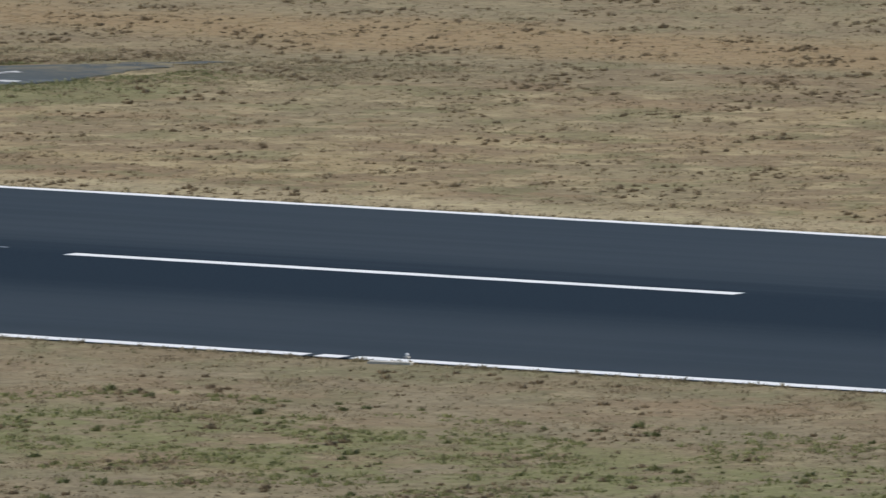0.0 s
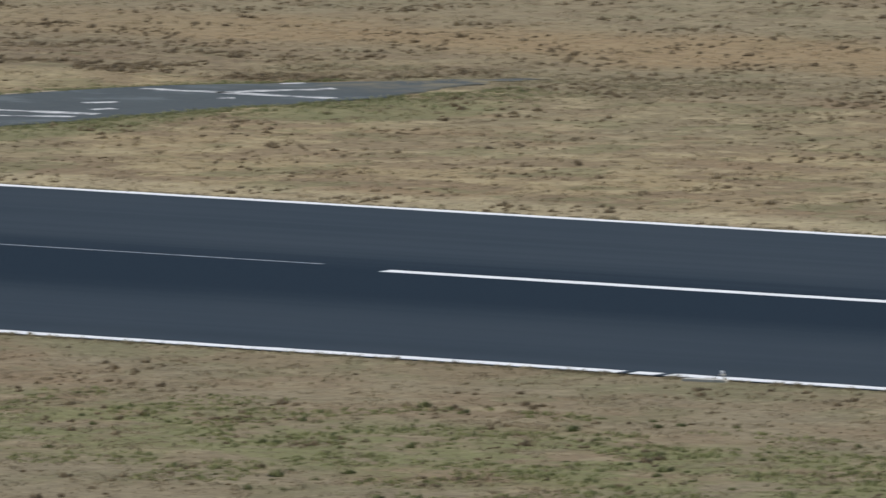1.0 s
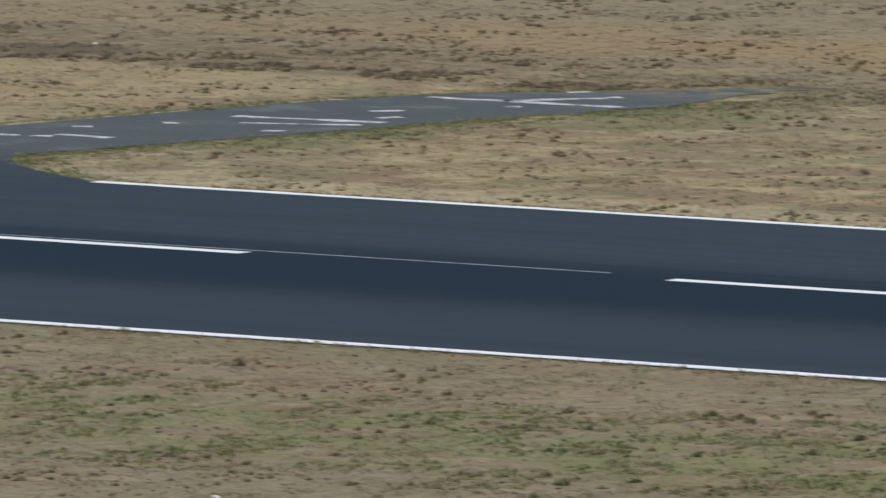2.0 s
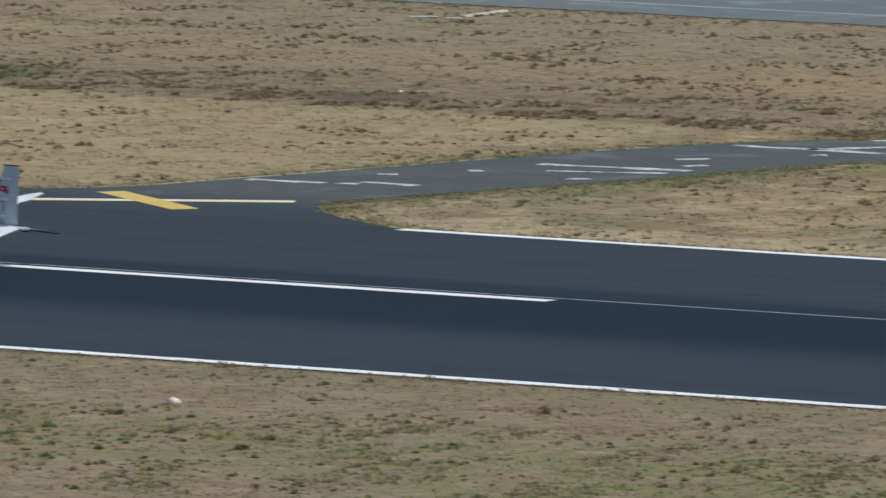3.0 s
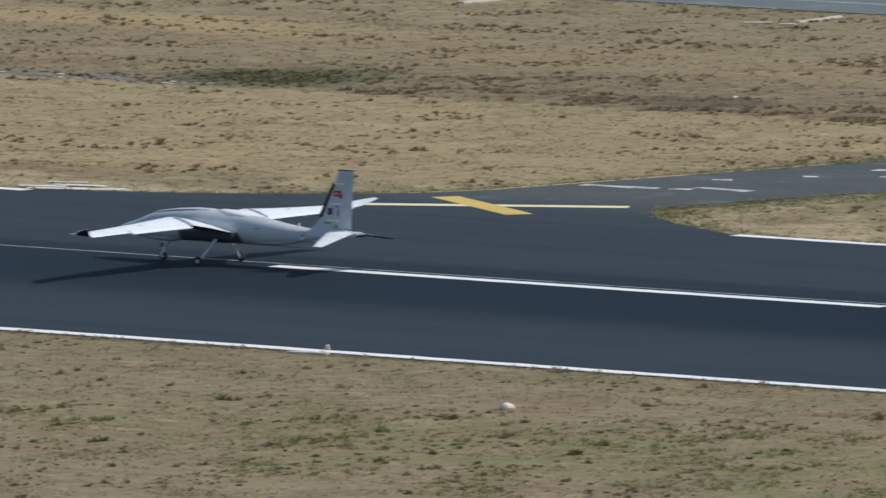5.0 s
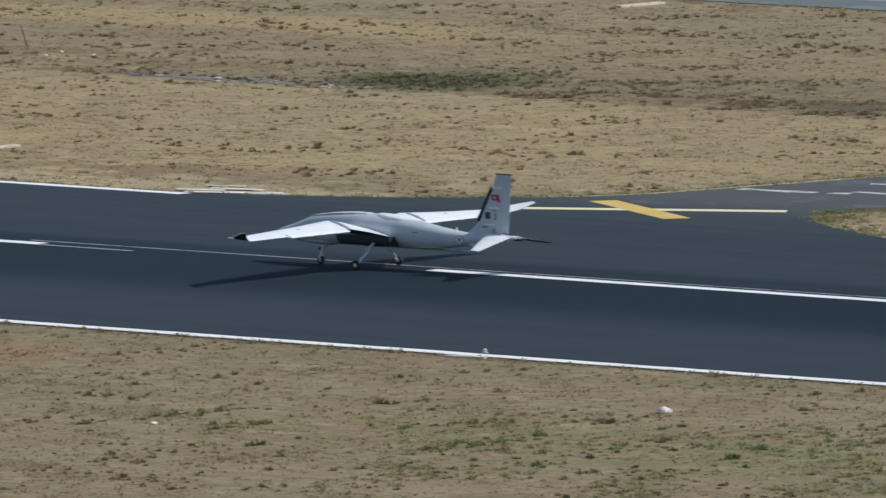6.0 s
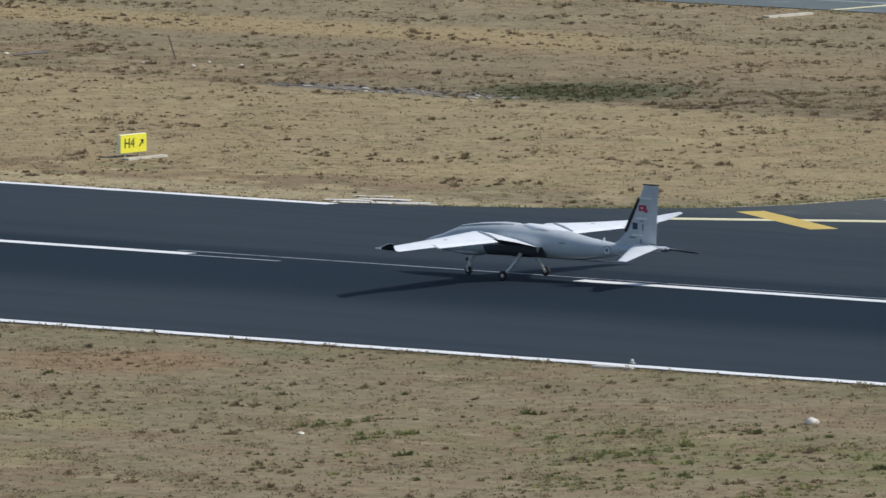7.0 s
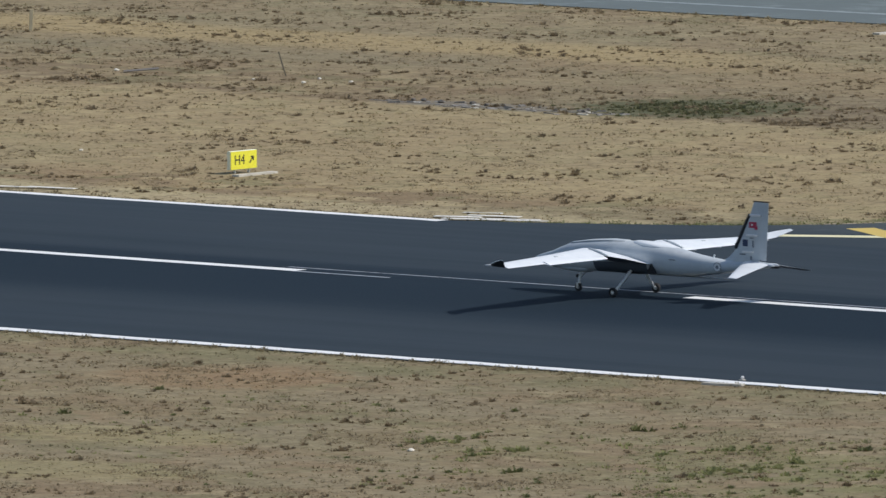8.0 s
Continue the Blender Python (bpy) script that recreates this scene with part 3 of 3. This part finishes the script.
def build_aircraft(place):
    top = new("unmanned_aircraft")
    tagged(top, "grey unmanned aircraft with gull wings standing on the runway", "aircraft")
    st = ((5.15, 1.28, 1.16, 0.05), (5.0, 1.36, 1.06, 0.16), (4.7, 1.46, 0.98, 0.28), (4.2, 1.60, 0.92, 0.40), (3.7, 1.80, 0.88, 0.48), (3.2, 1.985, 0.86, 0.53),
          (2.7, 2.07, 0.85, 0.57), (2.2, 2.135, 0.86, 0.60), (1.3, 2.205, 0.90, 0.64), (0.2, 2.19, 0.92, 0.66), (-0.8, 2.15, 0.92, 0.64),
          (-1.55, 2.085, 0.91, 0.60), (-2.2, 1.99, 0.90, 0.55), (-3.2, 1.81, 0.95, 0.46), (-4.3, 1.675, 1.09, 0.36), (-5.4, 1.63, 1.25, 0.26), (-6.3, 1.60, 1.40, 0.15), (-6.85, 1.55, 1.47, 0.06))
    body = part("fuselage", loft([fuselage_ring(*q) for q in st]), SKIN_GREY, top, "grey painted fuselage, paler on top", True)
    # raised hatch line over the front and the wing-root hump
    part("front_hatch", loft([fuselage_ring(x, t + 0.02, t - 0.06, h) for x, t, h in ((3.45, 1.88, 0.14), (3.1, 2.01, 0.26), (2.2, 2.135, 0.33), (1.2, 2.205, 0.34), (0.45, 2.195, 0.24))]), SKIN_GREY, body, "", True)
    part("centre_fairing", loft([fuselage_ring(x, t, t - 0.25, h) for x, t, h in ((0.15, 2.19, 0.08), (-0.1, 2.235, 0.30), (-0.7, 2.215, 0.42), (-1.3, 2.14, 0.40), (-2.0, 2.03, 0.12))]), SKIN_WHITE, body, "pale raised hatch over the wing", True)
    part("chin_fairing", loft([fuselage_ring(x, 1.2, b, h) for x, b, h in ((4.0, 1.0, 0.12), (3.7, 0.86, 0.32), (3.0, 0.80, 0.42), (2.35, 0.80, 0.42), (2.1, 0.90, 0.36))]), SKIN_GREY, body, "", True)
    part("spine_antenna", tube([(-3.87, 0, 1.68), (-3.93, 0, 1.86)], [0.05, 0.02], 8), SKIN_WHITE, body, "small pale blade antenna")
    part("side_scoop", loft([[Vector((-1.04, y, 1.00)), Vector((-1.44, y - 0.03, 0.97)), Vector((-1.32, y, 1.20)), Vector((-1.22, y + 0.01, 1.38))] for y in (0.56, 0.70)]), BLACK, body, "dark triangular air scoop")
    part("side_marking", box(-2.35, -2.05, 0.545, 0.56, 1.56, 1.60), GREY_MARK, body)
    for s in (1, -1):
        for r, d, m in ((0.19, 0.012, GREY_MARK), (0.165, 0.018, WHITE), (0.075, 0.024, GREY_MARK)):
            part("roundel", disc((-4.33, s * 0.362, 1.39), (1, 0, 0), (0, 0, 1), r, d, 20), m, body, "round pale and grey marking")
    # dark sheets over both flanks paint in the shade below the wing roots
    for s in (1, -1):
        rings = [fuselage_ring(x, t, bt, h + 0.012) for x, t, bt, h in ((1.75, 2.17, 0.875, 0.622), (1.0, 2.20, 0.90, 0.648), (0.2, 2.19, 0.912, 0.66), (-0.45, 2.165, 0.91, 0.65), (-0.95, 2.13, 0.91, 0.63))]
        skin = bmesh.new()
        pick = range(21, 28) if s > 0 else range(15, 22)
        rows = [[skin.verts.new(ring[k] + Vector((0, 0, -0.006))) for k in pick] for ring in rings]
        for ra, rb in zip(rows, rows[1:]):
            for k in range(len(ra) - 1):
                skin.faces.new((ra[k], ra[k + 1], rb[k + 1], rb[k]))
        part("root_shade", skin, SHADE_GREY, body, "dark grey sheet standing in for shade below the wing root", True)
    part("lower_panel", box(-4.6, 1.9, -0.20, 0.20, 0.885, 0.915, 0.01), GREY_MARK, body)
    wings = [build_wing(top, s) for s in (1, -1)]
    # fin, rudder and their fittings
    fin = part("fin", loft([fin_ring((-4.35, 0, 1.62), (-6.15, 0, 1.45), 0.10), fin_ring((-4.68, 0, 1.80), (-6.18, 0, 1.78), 0.09), fin_ring((-5.04, 0, 2.16), (-6.22, 0, 2.16), 0.08),
                            fin_ring((-5.72, 0, 3.59), (-6.36, 0, 3.59), 0.055), fin_ring((-5.90, 0, 4.08), (-6.42, 0, 4.08), 0.045)]), SKIN_GREY, top, "tall swept grey tail fin", True)
    part("rudder", loft([fin_ring((-6.14, 0, 1.75), (-6.52, 0, 1.72), 0.022), fin_ring((-6.34, 0, 4.06), (-6.64, 0, 4.06), 0.014)]), SKIN_GREY, fin, "", True)
    part("fin_cap", box(-6.66, -5.86, -0.05, 0.05, 4.075, 4.12, 0.015), DARK, fin, "dark cap")
    part("leading_edge_boot", tube([(-5.02, 0, 2.18), (-5.36, 0, 2.88), (-5.70, 0, 3.56)], [0.095, 0.09, 0.08], 10), BLACK, fin, "black de-icing boot")
    for x, z in ((-6.01, 3.54), (-5.83, 2.73), (-5.64, 2.06)):
        part("hinge_fairing", box(x - 0.28, x + 0.24, 0.02, 0.15, z - 0.035, z + 0.04, 0.012), WHITE, fin, "pale horizontal strake")
    flag = part("flag_marking", box(-6.08, -5.70, 0.066, 0.072, 3.03, 3.27), RED, fin, "red rectangular flag with white shape")
    part("flag_fold", box(-6.13, -5.98, 0.062, 0.071, 2.97, 3.10), RED, flag)
    part("flag_emblem", disc((-5.86, 0.074, 3.15), (1, 0, 0), (0, 0, 1), 0.045, 0.008, 16), WHITE, flag)
    part("square_marking", box(-5.65, -5.40, 0.075, 0.084, 2.28, 2.55), NAVY, fin, "dark navy square")
    for x0, x1, z0, z1 in ((-5.95, -5.88, 2.25, 2.52), (-5.55, -5.25, 1.92, 1.98), (-5.86, -5.78, 1.74, 1.90), (-5.95, -5.75, 2.60, 2.64)):
        part("small_marking", box(x0, x1, 0.078, 0.088, z0, z1), GREY_MARK, fin)
    for s in (1, -1):
        stab = part("tailplane", loft([foil_ring((-5.45, s * 0.12, 1.62), (-6.80, s * 0.12, 1.61), 0.55), foil_ring((-5.98, s * 1.4, 1.39), (-6.85, s * 1.4, 1.40), 0.55),
                                       foil_ring((-6.46, s * 2.5, 1.20), (-6.92, s * 2.5, 1.21), 0.55)]), SKIN_WHITE, top, "pale tailplane sloping down to its tip", True)
        # shaded lower side of the tailplane, painted as an added dark sheet
        under = [foil_ring((-5.47, s * 0.13, 1.62), (-6.79, s * 0.13, 1.61), 0.55), foil_ring((-6.00, s * 1.4, 1.385), (-6.84, s * 1.4, 1.395), 0.55), foil_ring((-6.47, s * 2.49, 1.197), (-6.91, s * 2.49, 1.207), 0.55)]
        part("under_shade", lower_skin(under, 0.008), SHADE_GREY, stab, "dark sheet standing in for shade under the tailplane")
        part("elevator_fairing", tube([(-6.3, s * 0.16, 1.60), (-6.9, s * 0.16, 1.58), (-7.05, s * 0.15, 1.56)], [0.03, 0.06, 0.02], 8), SKIN_WHITE, stab, "", True)
    part("tail_cone", tube([(-6.80, 0, 1.51), (-7.05, 0, 1.50), (-7.2, 0, 1.49)], [0.07, 0.05, 0.015], 10), BLACK, top, "black tail cone", True)
    # undercarriage
    nose = part("nose_gear", tube([(2.78, 0, 0.95), (2.90, 0, 0.55), (2.96, 0, 0.30)], [0.065, 0.055, 0.045]), SKIN_WHITE, top, "white nose leg", True)
    part("fork", box(2.91, 3.01, -0.10, -0.07, 0.14, 0.36, 0.01), METAL, nose)
    part("fork", box(2.91, 3.01, 0.07, 0.10, 0.14, 0.36, 0.01), METAL, nose)
    part("drag_strut", tube([(2.5, 0, 0.90), (2.90, 0, 0.50)], [0.025, 0.025], 8), METAL, nose)
    part("taxi_light", disc((3.02, 0, 0.62), (0, 1, 0), (0, 0, 1), 0.07, 0.06, 14), DARK, nose, "dark round taxi lamp")
    build_gear_wheel(nose, (2.96, 0, 0.17), 0.17, 0.12)
    for s in (1, -1):
        leg = part("main_gear", tube([(-0.05, s * 0.42, 1.05), (0.04, s * 0.85, 0.62), (0.10, s * 1.30, 0.24)], [0.07, 0.062, 0.05]), SKIN_WHITE, top, "splayed white main leg", True)
        part("brake_line", tube([(-0.10, s * 0.47, 0.98), (-0.02, s * 0.90, 0.56), (0.06, s * 1.29, 0.26)], [0.012, 0.012, 0.012], 6), DARK, leg)
        part("axle", tube([(0.11, s * 1.26, 0.20), (0.11, s * 1.47, 0.20)], [0.03, 0.03], 8), METAL, leg)
        build_gear_wheel(leg, (0.11, s * 1.43, 0.20), 0.20, 0.14)
        part("wheel_well", box(-0.5, 0.45, s * 0.32 - 0.10, s * 0.32 + 0.10, 0.90, 0.925), DARK, body, "dark wheel bay")
    top.matrix_world = place
    return top


build_aircraft(pose(-52.28, -0.45, CROWN * (1 - 1.4 / 25.8) + 0.001, 0, 0, 180))


# ---------------------------------------------------------------- sign and small things
def text_mesh(body, size, depth):
    curve = bpy.data.curves.new("letters", "FONT")
    curve.body, curve.size, curve.extrude, curve.align_x, curve.align_y = body, size, depth, "CENTER", "CENTER"
    tmp = bpy.data.objects.new("letters", curve)
    scene.collection.objects.link(tmp)
    bpy.context.view_layer.update()
    me = bpy.data.meshes.new_from_object(tmp.evaluated_get(bpy.context.evaluated_depsgraph_get()))
    bpy.data.objects.remove(tmp)
    me.materials.clear()
    return me


def build_sign(place):
    """Guidance sign; its face looks along -y."""
    top = new("taxiway_sign")
    tagged(top, "yellow taxiway guidance sign on short legs in dry grass", "sign")
    part("cabinet", box(-0.94, 0.94, -0.10, 0.10, 0.18, 1.02, 0.02), SIGN_SIDE, top, "pale sign housing")
    face = part("face", box(-0.92, 0.92, -0.115, -0.098, 0.20, 1.00, 0.004), SIGN_YELLOW, top, "bright yellow sign panel")
    me = text_mesh("H4", 0.62, 0.006)
    letters = part("lettering", me, BLACK, face, "black letters")
    letters.matrix_local = pose(-0.30, -0.120, 0.60, 90, 0, 0)
    part("arrow", loft([[Vector((0.38, y, 0.47)), Vector((0.43, y, 0.42)), Vector((0.63, y, 0.64)), Vector((0.58, y, 0.69))] for y in (-0.124, -0.112)]), BLACK, face, "black slanting arrow")
    part("arrow_head", loft([[Vector((0.70, y, 0.76)), Vector((0.48, y, 0.75)), Vector((0.69, y, 0.53))] for y in (-0.124, -0.112)]), BLACK, face)
    for x in (-0.5, 0.5):
        part("leg", box(x - 0.04, x + 0.04, -0.04, 0.04, 0.0, 0.24), METAL, top)
    top.matrix_world = place
    return top


def build_slab(x, y, w, d, turn):
    ob = part("concrete_slab", box(-w / 2, w / 2, -d / 2, d / 2, -0.1, 0.06, 0.015), CONCRETE, None)
    tagged(ob, "pale concrete footing slab flush in the grass", "slab")
    ob.matrix_world = pose(x, y, -0.02, 0, 0, turn)


def build_stone(x, y, r, seed, label, material=None):
    rnd = random.Random(seed)
    bm = bmesh.new()
    bmesh.ops.create_icosphere(bm, subdivisions=2, radius=r)
    for v in bm.verts:
        v.co *= 1 + 0.35 * noise.noise(v.co * (1.8 / r) + Vector((seed, 0, 0)))
        v.co.z *= 0.62
    ob = part("stone", bm, material or STONE, None, "", True)
    tagged(ob, label, "stone", "dark stones by the channel" if material else "pale stones in the grass")
    ob.matrix_world = pose(x, y, ground_height(x, y) + r * 0.35, 0, 0, rnd.uniform(0, 360))


def build_runway_lamp(x, y):
    top = new("edge_lamp")
    tagged(top, "small pale runway edge lamp beside the white line", "lamp", "runway edge lamps")
    part("base", disc((0, 0, 0.03), (1, 0, 0), (0, 1, 0), 0.12, 0.06, 16), CONCRETE, top)
    part("stem", tube([(0, 0, 0.05), (0, 0, 0.10)], [0.035, 0.035], 10), METAL, top)
    part("lens", loft([[Vector((q * math.cos(k * math.pi / 6), q * math.sin(k * math.pi / 6), z)) for k in range(12)] for q, z in ((0.05, 0.09), (0.065, 0.13), (0.05, 0.17), (0.015, 0.19))]), WHITE, top, "pale glass lens", True)
    top.matrix_world = pose(x, y, -0.005)


def build_post(x, y, h, tilt):
    ob = part("thin_post", tube([(0, 0, -0.2), (0.01, 0, h * 0.5), (0.0, 0.02, h)], [0.032, 0.03, 0.025], 8), SCRUB_POST, None)
    tagged(ob, "thin dark leaning post in the grass", "post")
    ob.matrix_world = pose(x, y, ground_height(x, y), 0, tilt, 0)


def build_plank(name, x0, y0, x1, y1, w, label, material):
    a, b = Vector((x0, y0, 0)), Vector((x1, y1, 0))
    d = (b - a).length
    ob = part(name, box(0, d, -w / 2, w / 2, -0.1, 0.05, 0.012), material, None)
    tagged(ob, label, "slab")
    ob.matrix_world = pose(x0, y0, 0.0, 0, 0, math.degrees(math.atan2(y1 - y0, x1 - x0)))


def drain_line(x):
    """The channel's line in the grass, nearly parallel to the runway."""
    return 78.0 + 0.0075 * max(0.0, -119.0 - x) ** 2 + 0.12 * noise.noise((x * 0.5, 0, 4))


def build_drain():
    """A sunken channel: a dark bed between broken rows of concrete slabs."""
    top = new("drainage_channel")
    tagged(top, "shallow drainage channel edged with broken grey concrete slabs", "drain")
    xs = [-128.5 + 0.5 * i for i in range(31)]
    wide = [0.16 + 0.14 * noise.noise((x * 0.7, 3, 0)) for x in xs]
    rings = [[Vector((x, drain_line(x) + dy * w, ground_height(x, drain_line(x)) + dz)) for dy, dz in ((-1, -0.05), (-1, 0.015), (1, 0.015), (1, -0.05))] for x, w in zip(xs, wide)]
    part("channel_bed", loft(rings), DRAIN_BED, top, "dark grey silted channel bed")
    rnd = random.Random(77)
    for _ in range(46):
        x = rnd.uniform(-128, -113)
        y = drain_line(x) + rnd.choice((-1, 1)) * rnd.uniform(0.3, 0.7) + rnd.gauss(0, 0.45)
        d, w = rnd.uniform(0.18, 0.6), rnd.uniform(0.12, 0.3)
        slab = part("slab", box(-d / 2, d / 2, -w / 2, w / 2, -0.08, rnd.uniform(0.02, 0.07), 0.015), OLD_CONCRETE if rnd.random() < 0.85 else CONCRETE, top)
        slab.matrix_world = pose(x, y, ground_height(x, y), rnd.uniform(-14, 14), rnd.uniform(-6, 6), rnd.uniform(-40, 40))


def build_marker(x, y):
    ob = part("marker_post", box(-0.09, 0.09, -0.04, 0.04, -0.2, 1.1, 0.02), MARKER, None)
    tagged(ob, "pale weathered wooden marker post in dry grass", "post")
    ob.matrix_world = pose(x, y, ground_height(x, y), 0, 2, 37)


def build_board():
    """A board that has fallen in the grass, one end propped up."""
    ob = part("fallen_board", box(-0.85, 0.85, -0.14, 0.14, -0.02, 0.02, 0.006), DARK_BOARD, None)
    tagged(ob, "dark grey weathered board lying in the grass", "board")
    ob.matrix_world = pose(-147.6, 85.0, 0.10, 12, -5, 38)


OLD_CONCRETE = make_skin("old_grey_concrete", (0.30, 0.28, 0.25), (0.20, 0.185, 0.165), 0.9)
DRAIN_BED = make_skin("silted_concrete", (0.17, 0.155, 0.13), (0.23, 0.205, 0.165), 0.95)
MARKER = make_skin("weathered_wood", (0.72, 0.62, 0.42), (0.62, 0.52, 0.34), 0.9)
DARK_BOARD = make_skin("dark_board", (0.17, 0.155, 0.14), (0.22, 0.20, 0.17), 0.9)
DARK_STONE = make_skin("dark_stone", (0.10, 0.09, 0.08), (0.16, 0.145, 0.125), 0.9)
DARK_GREEN = make_weeds("dark_green_weeds", (0.12, 0.135, 0.055), (0.20, 0.205, 0.09))
OLIVE = make_weeds("olive_weeds", (0.115, 0.118, 0.056), (0.185, 0.18, 0.09))
VERGE = make_weeds("verge_grass_blades", (0.165, 0.18, 0.075), (0.35, 0.34, 0.18))
BROWN = make_weeds("brown_grass_blades", (0.205, 0.16, 0.10), (0.36, 0.29, 0.18))
FRINGE = make_weeds("fringe_grass", (0.20, 0.165, 0.095), (0.40, 0.34, 0.21))
SCRUB_POST = plain("dark_wood", (0.085, 0.075, 0.06), 0.85)
build_sign(pose(-105.7, 40.6, -0.04, 0, 0, 90))
build_slab(-104.7, 40.3, 0.4, 2.8, 0)
build_stone(-9.1, -39.8, 0.27, 1, "white rounded stone lying in the near grass")
build_stone(-21.7, -54.1, 0.13, 2, "small pale stone in the near grass")
build_stone(29.8, -73.1, 0.16, 3, "small pale stone in the near grass")
for x, y, r in ((-140.4, 84.7, 0.09), (-137.1, 84.4, 0.11), (-138.1, 86.9, 0.09), (-135.3, 85.8, 0.12), (-149.3, 85.2, 0.12), (-119.2, 45.8, 0.09)):
    build_stone(x, y, r, int(-x), "small pale stone in the far grass")
for x, y in ((-28.4, -25.1), (31.0, -25.0)):
    build_runway_lamp(x, y)
build_stone(-89.0, 86.8, 0.11, 90, "small pale stone in the far grass")
for x in (-28.1, 31.4):
    build_slab(x, -26.72, 1.7, 0.34, 12)
build_drain()
for i in range(11):
    x = -126.4 + 1.1 * i + 0.5 * math.sin(5 * i)
    build_stone(x, drain_line(x) + 0.9 + 0.5 * math.sin(3 * i), 0.12 + 0.04 * math.sin(7 * i), 30 + i, "dark stone beside the drainage channel", DARK_STONE)
build_post(-140.5, 87.3, 1.25, -22)
build_marker(-169.8, 103.5)
build_board()
build_plank("pale_kerb", -115.9, 125.3, -114.8, 126.1, 0.5, "pale concrete kerb strip in the grass", CONCRETE)
build_plank("pale_kerb", -113.9, 125.5, -113.2, 125.9, 0.4, "pale concrete kerb strip in the grass", CONCRETE)
build_plank("pale_kerb", -114.1, 127.3, -114.7, 131.8, 0.25, "pale concrete kerb strip in the grass", CONCRETE)
build_plank("pale_kerb", -135.4, 128.2, -135.3, 131.8, 0.45, "pale concrete kerb strip in the grass", CONCRETE)

# ---------------------------------------------------------------- grass, last because it is the heaviest
def rough(x, y):
    """How much dark growth stands here: little on the mown strips, more behind them."""
    if y > 78:
        return 1.0
    if -29 < y < -HALF:
        return 0.1
    return 0.5 if y > 0 else 0.4


tufts("dry_grass", scatter(78000, 11, -84, 134), BLADES, "short dry straw-coloured grass", 11, 0.05, 0.15, 5, "grass", 0.45, (0.5, 1.8))
tufts("brown_grass", scatter(20000, 19, -84, 134, keep=lambda x, y: 1.0 if y < 0 else 0.6, clump=0.35), BROWN, "soft low tufts of brownish dead grass", 19, 0.048, 0.24, 12, "grass", 0.4, (0.4, 1.4))
tufts("dark_weeds", scatter(7600, 12, -84, 134, keep=rough, clump=0.5), SCRUB, "low dark brown dead weeds", 12, 0.085, 0.115, 20, "weeds", 0.34)
tufts("scrub_belt", scatter(1300, 13, 77.6, 94, keep=lambda x, y: (1.0 if -108 < x < -54 else 0.15) * (1.0 if y < 83 else 0.4), clump=0.2), SCRUB, "belt of low brown dead scrub", 13, 0.085, 0.2, 24, "weeds", 0.3)
tufts("green_weeds", scatter(5000, 14, -66, -40, keep=lambda x, y: max(0.05, min(1.0, (x + 22) / 42)), clump=0.12), GREEN, "low green weeds among dry grass", 14, 0.068, 0.15, 12, "weeds", 0.4)
tufts("grass_clumps", scatter(520, 17, 30, 76, keep=lambda x, y: 1.0 if x > -44 else 0.35, clump=0.4), SCRUB, "wide flat clumps of dark dead grass", 17, 0.05, 0.26, 26, "grass", 0.4)
tufts("weed_clumps", scatter(400, 18, -84, -40, keep=lambda x, y: (1.0 if x > -20 else 0.35) * (1.0 if y > -72 else 0.6), clump=0.3), DARK_GREEN, "scattered dark green clumps of weeds", 18, 0.09, 0.13, 26, "weeds", 0.4)
rng = np.random.default_rng(29)
knots = ((-7.4, -52.0), (-3.1, -51.3), (4.1, -57.3), (-8.0, -52.7), (-23.0, -50.5), (-19.0, -52.0), (-12.5, -47.5))
spots = np.concatenate([np.array(k) + rng.normal(0, 1, (26, 2)) * (0.55, 1.6) for k in knots])
tufts("green_knots", spots, GREEN, "fresh green knots of weeds among the dry grass", 30, 0.085, 0.13, 20, "weeds", 0.4)
spots = np.array((-113.0, 83.4)) + rng.normal(0, 1, (380, 2)) * (2.2, 2.6)
tufts("green_patch", spots, OLIVE, "dense dark green patch beside the drainage channel", 31, 0.085, 0.14, 14, "weeds", 0.35)
fringe = []
rng = np.random.default_rng(21)
for _ in range(2600):
    x = rng.uniform(-125, 70)
    fringe.append((x, -HALF - rng.exponential(0.25)))
    if x < -83 or x > -45:
        fringe.append((x, HALF + rng.exponential(0.25)))
verge = []
for _ in range(2200):
    y = rng.uniform(27, 80)
    verge.append((taxi_left(y) + 0.15 - rng.exponential(0.6), y))
    verge.append((taxi_right(y) - 0.3 + rng.exponential(1.5), y))
for _ in range(1500):
    fringe.append((rng.uniform(-215, -25), 134.2 - rng.exponential(0.4)))
tufts("edge_fringe", np.array(fringe), FRINGE, "uneven fringe of dry grass along the pavement edges", 22, 0.07, 0.14, 9, "grass", 0.4)
tufts("verge_grass", np.array(verge), VERGE, "greenish dry grass along the closed taxiway's edges", 25, 0.065, 0.2, 10, "grass", 0.45)
over = [(x, y) for x, y in zip(rng.uniform(-62, -36, 3000), rng.uniform(72, 88, 3000)) if rng.random() < (y - 71) / 13]
tufts("overgrowth", np.array(over), FRINGE, "dry grass growing over the end of the taxiway", 23, 0.055, 0.25, 10, "grass", 0.4)
tufts("edge_weeds", np.array([(-16.8 + 0.12 * i, -26.5 - 0.1 * i) for i in range(7)] + [(26.5 + 0.6 * i, -26.5) for i in range(6)]), SCRUB, "dark weeds growing over the edge line", 16, 0.07, 0.2, 24, "weeds", 0.3)
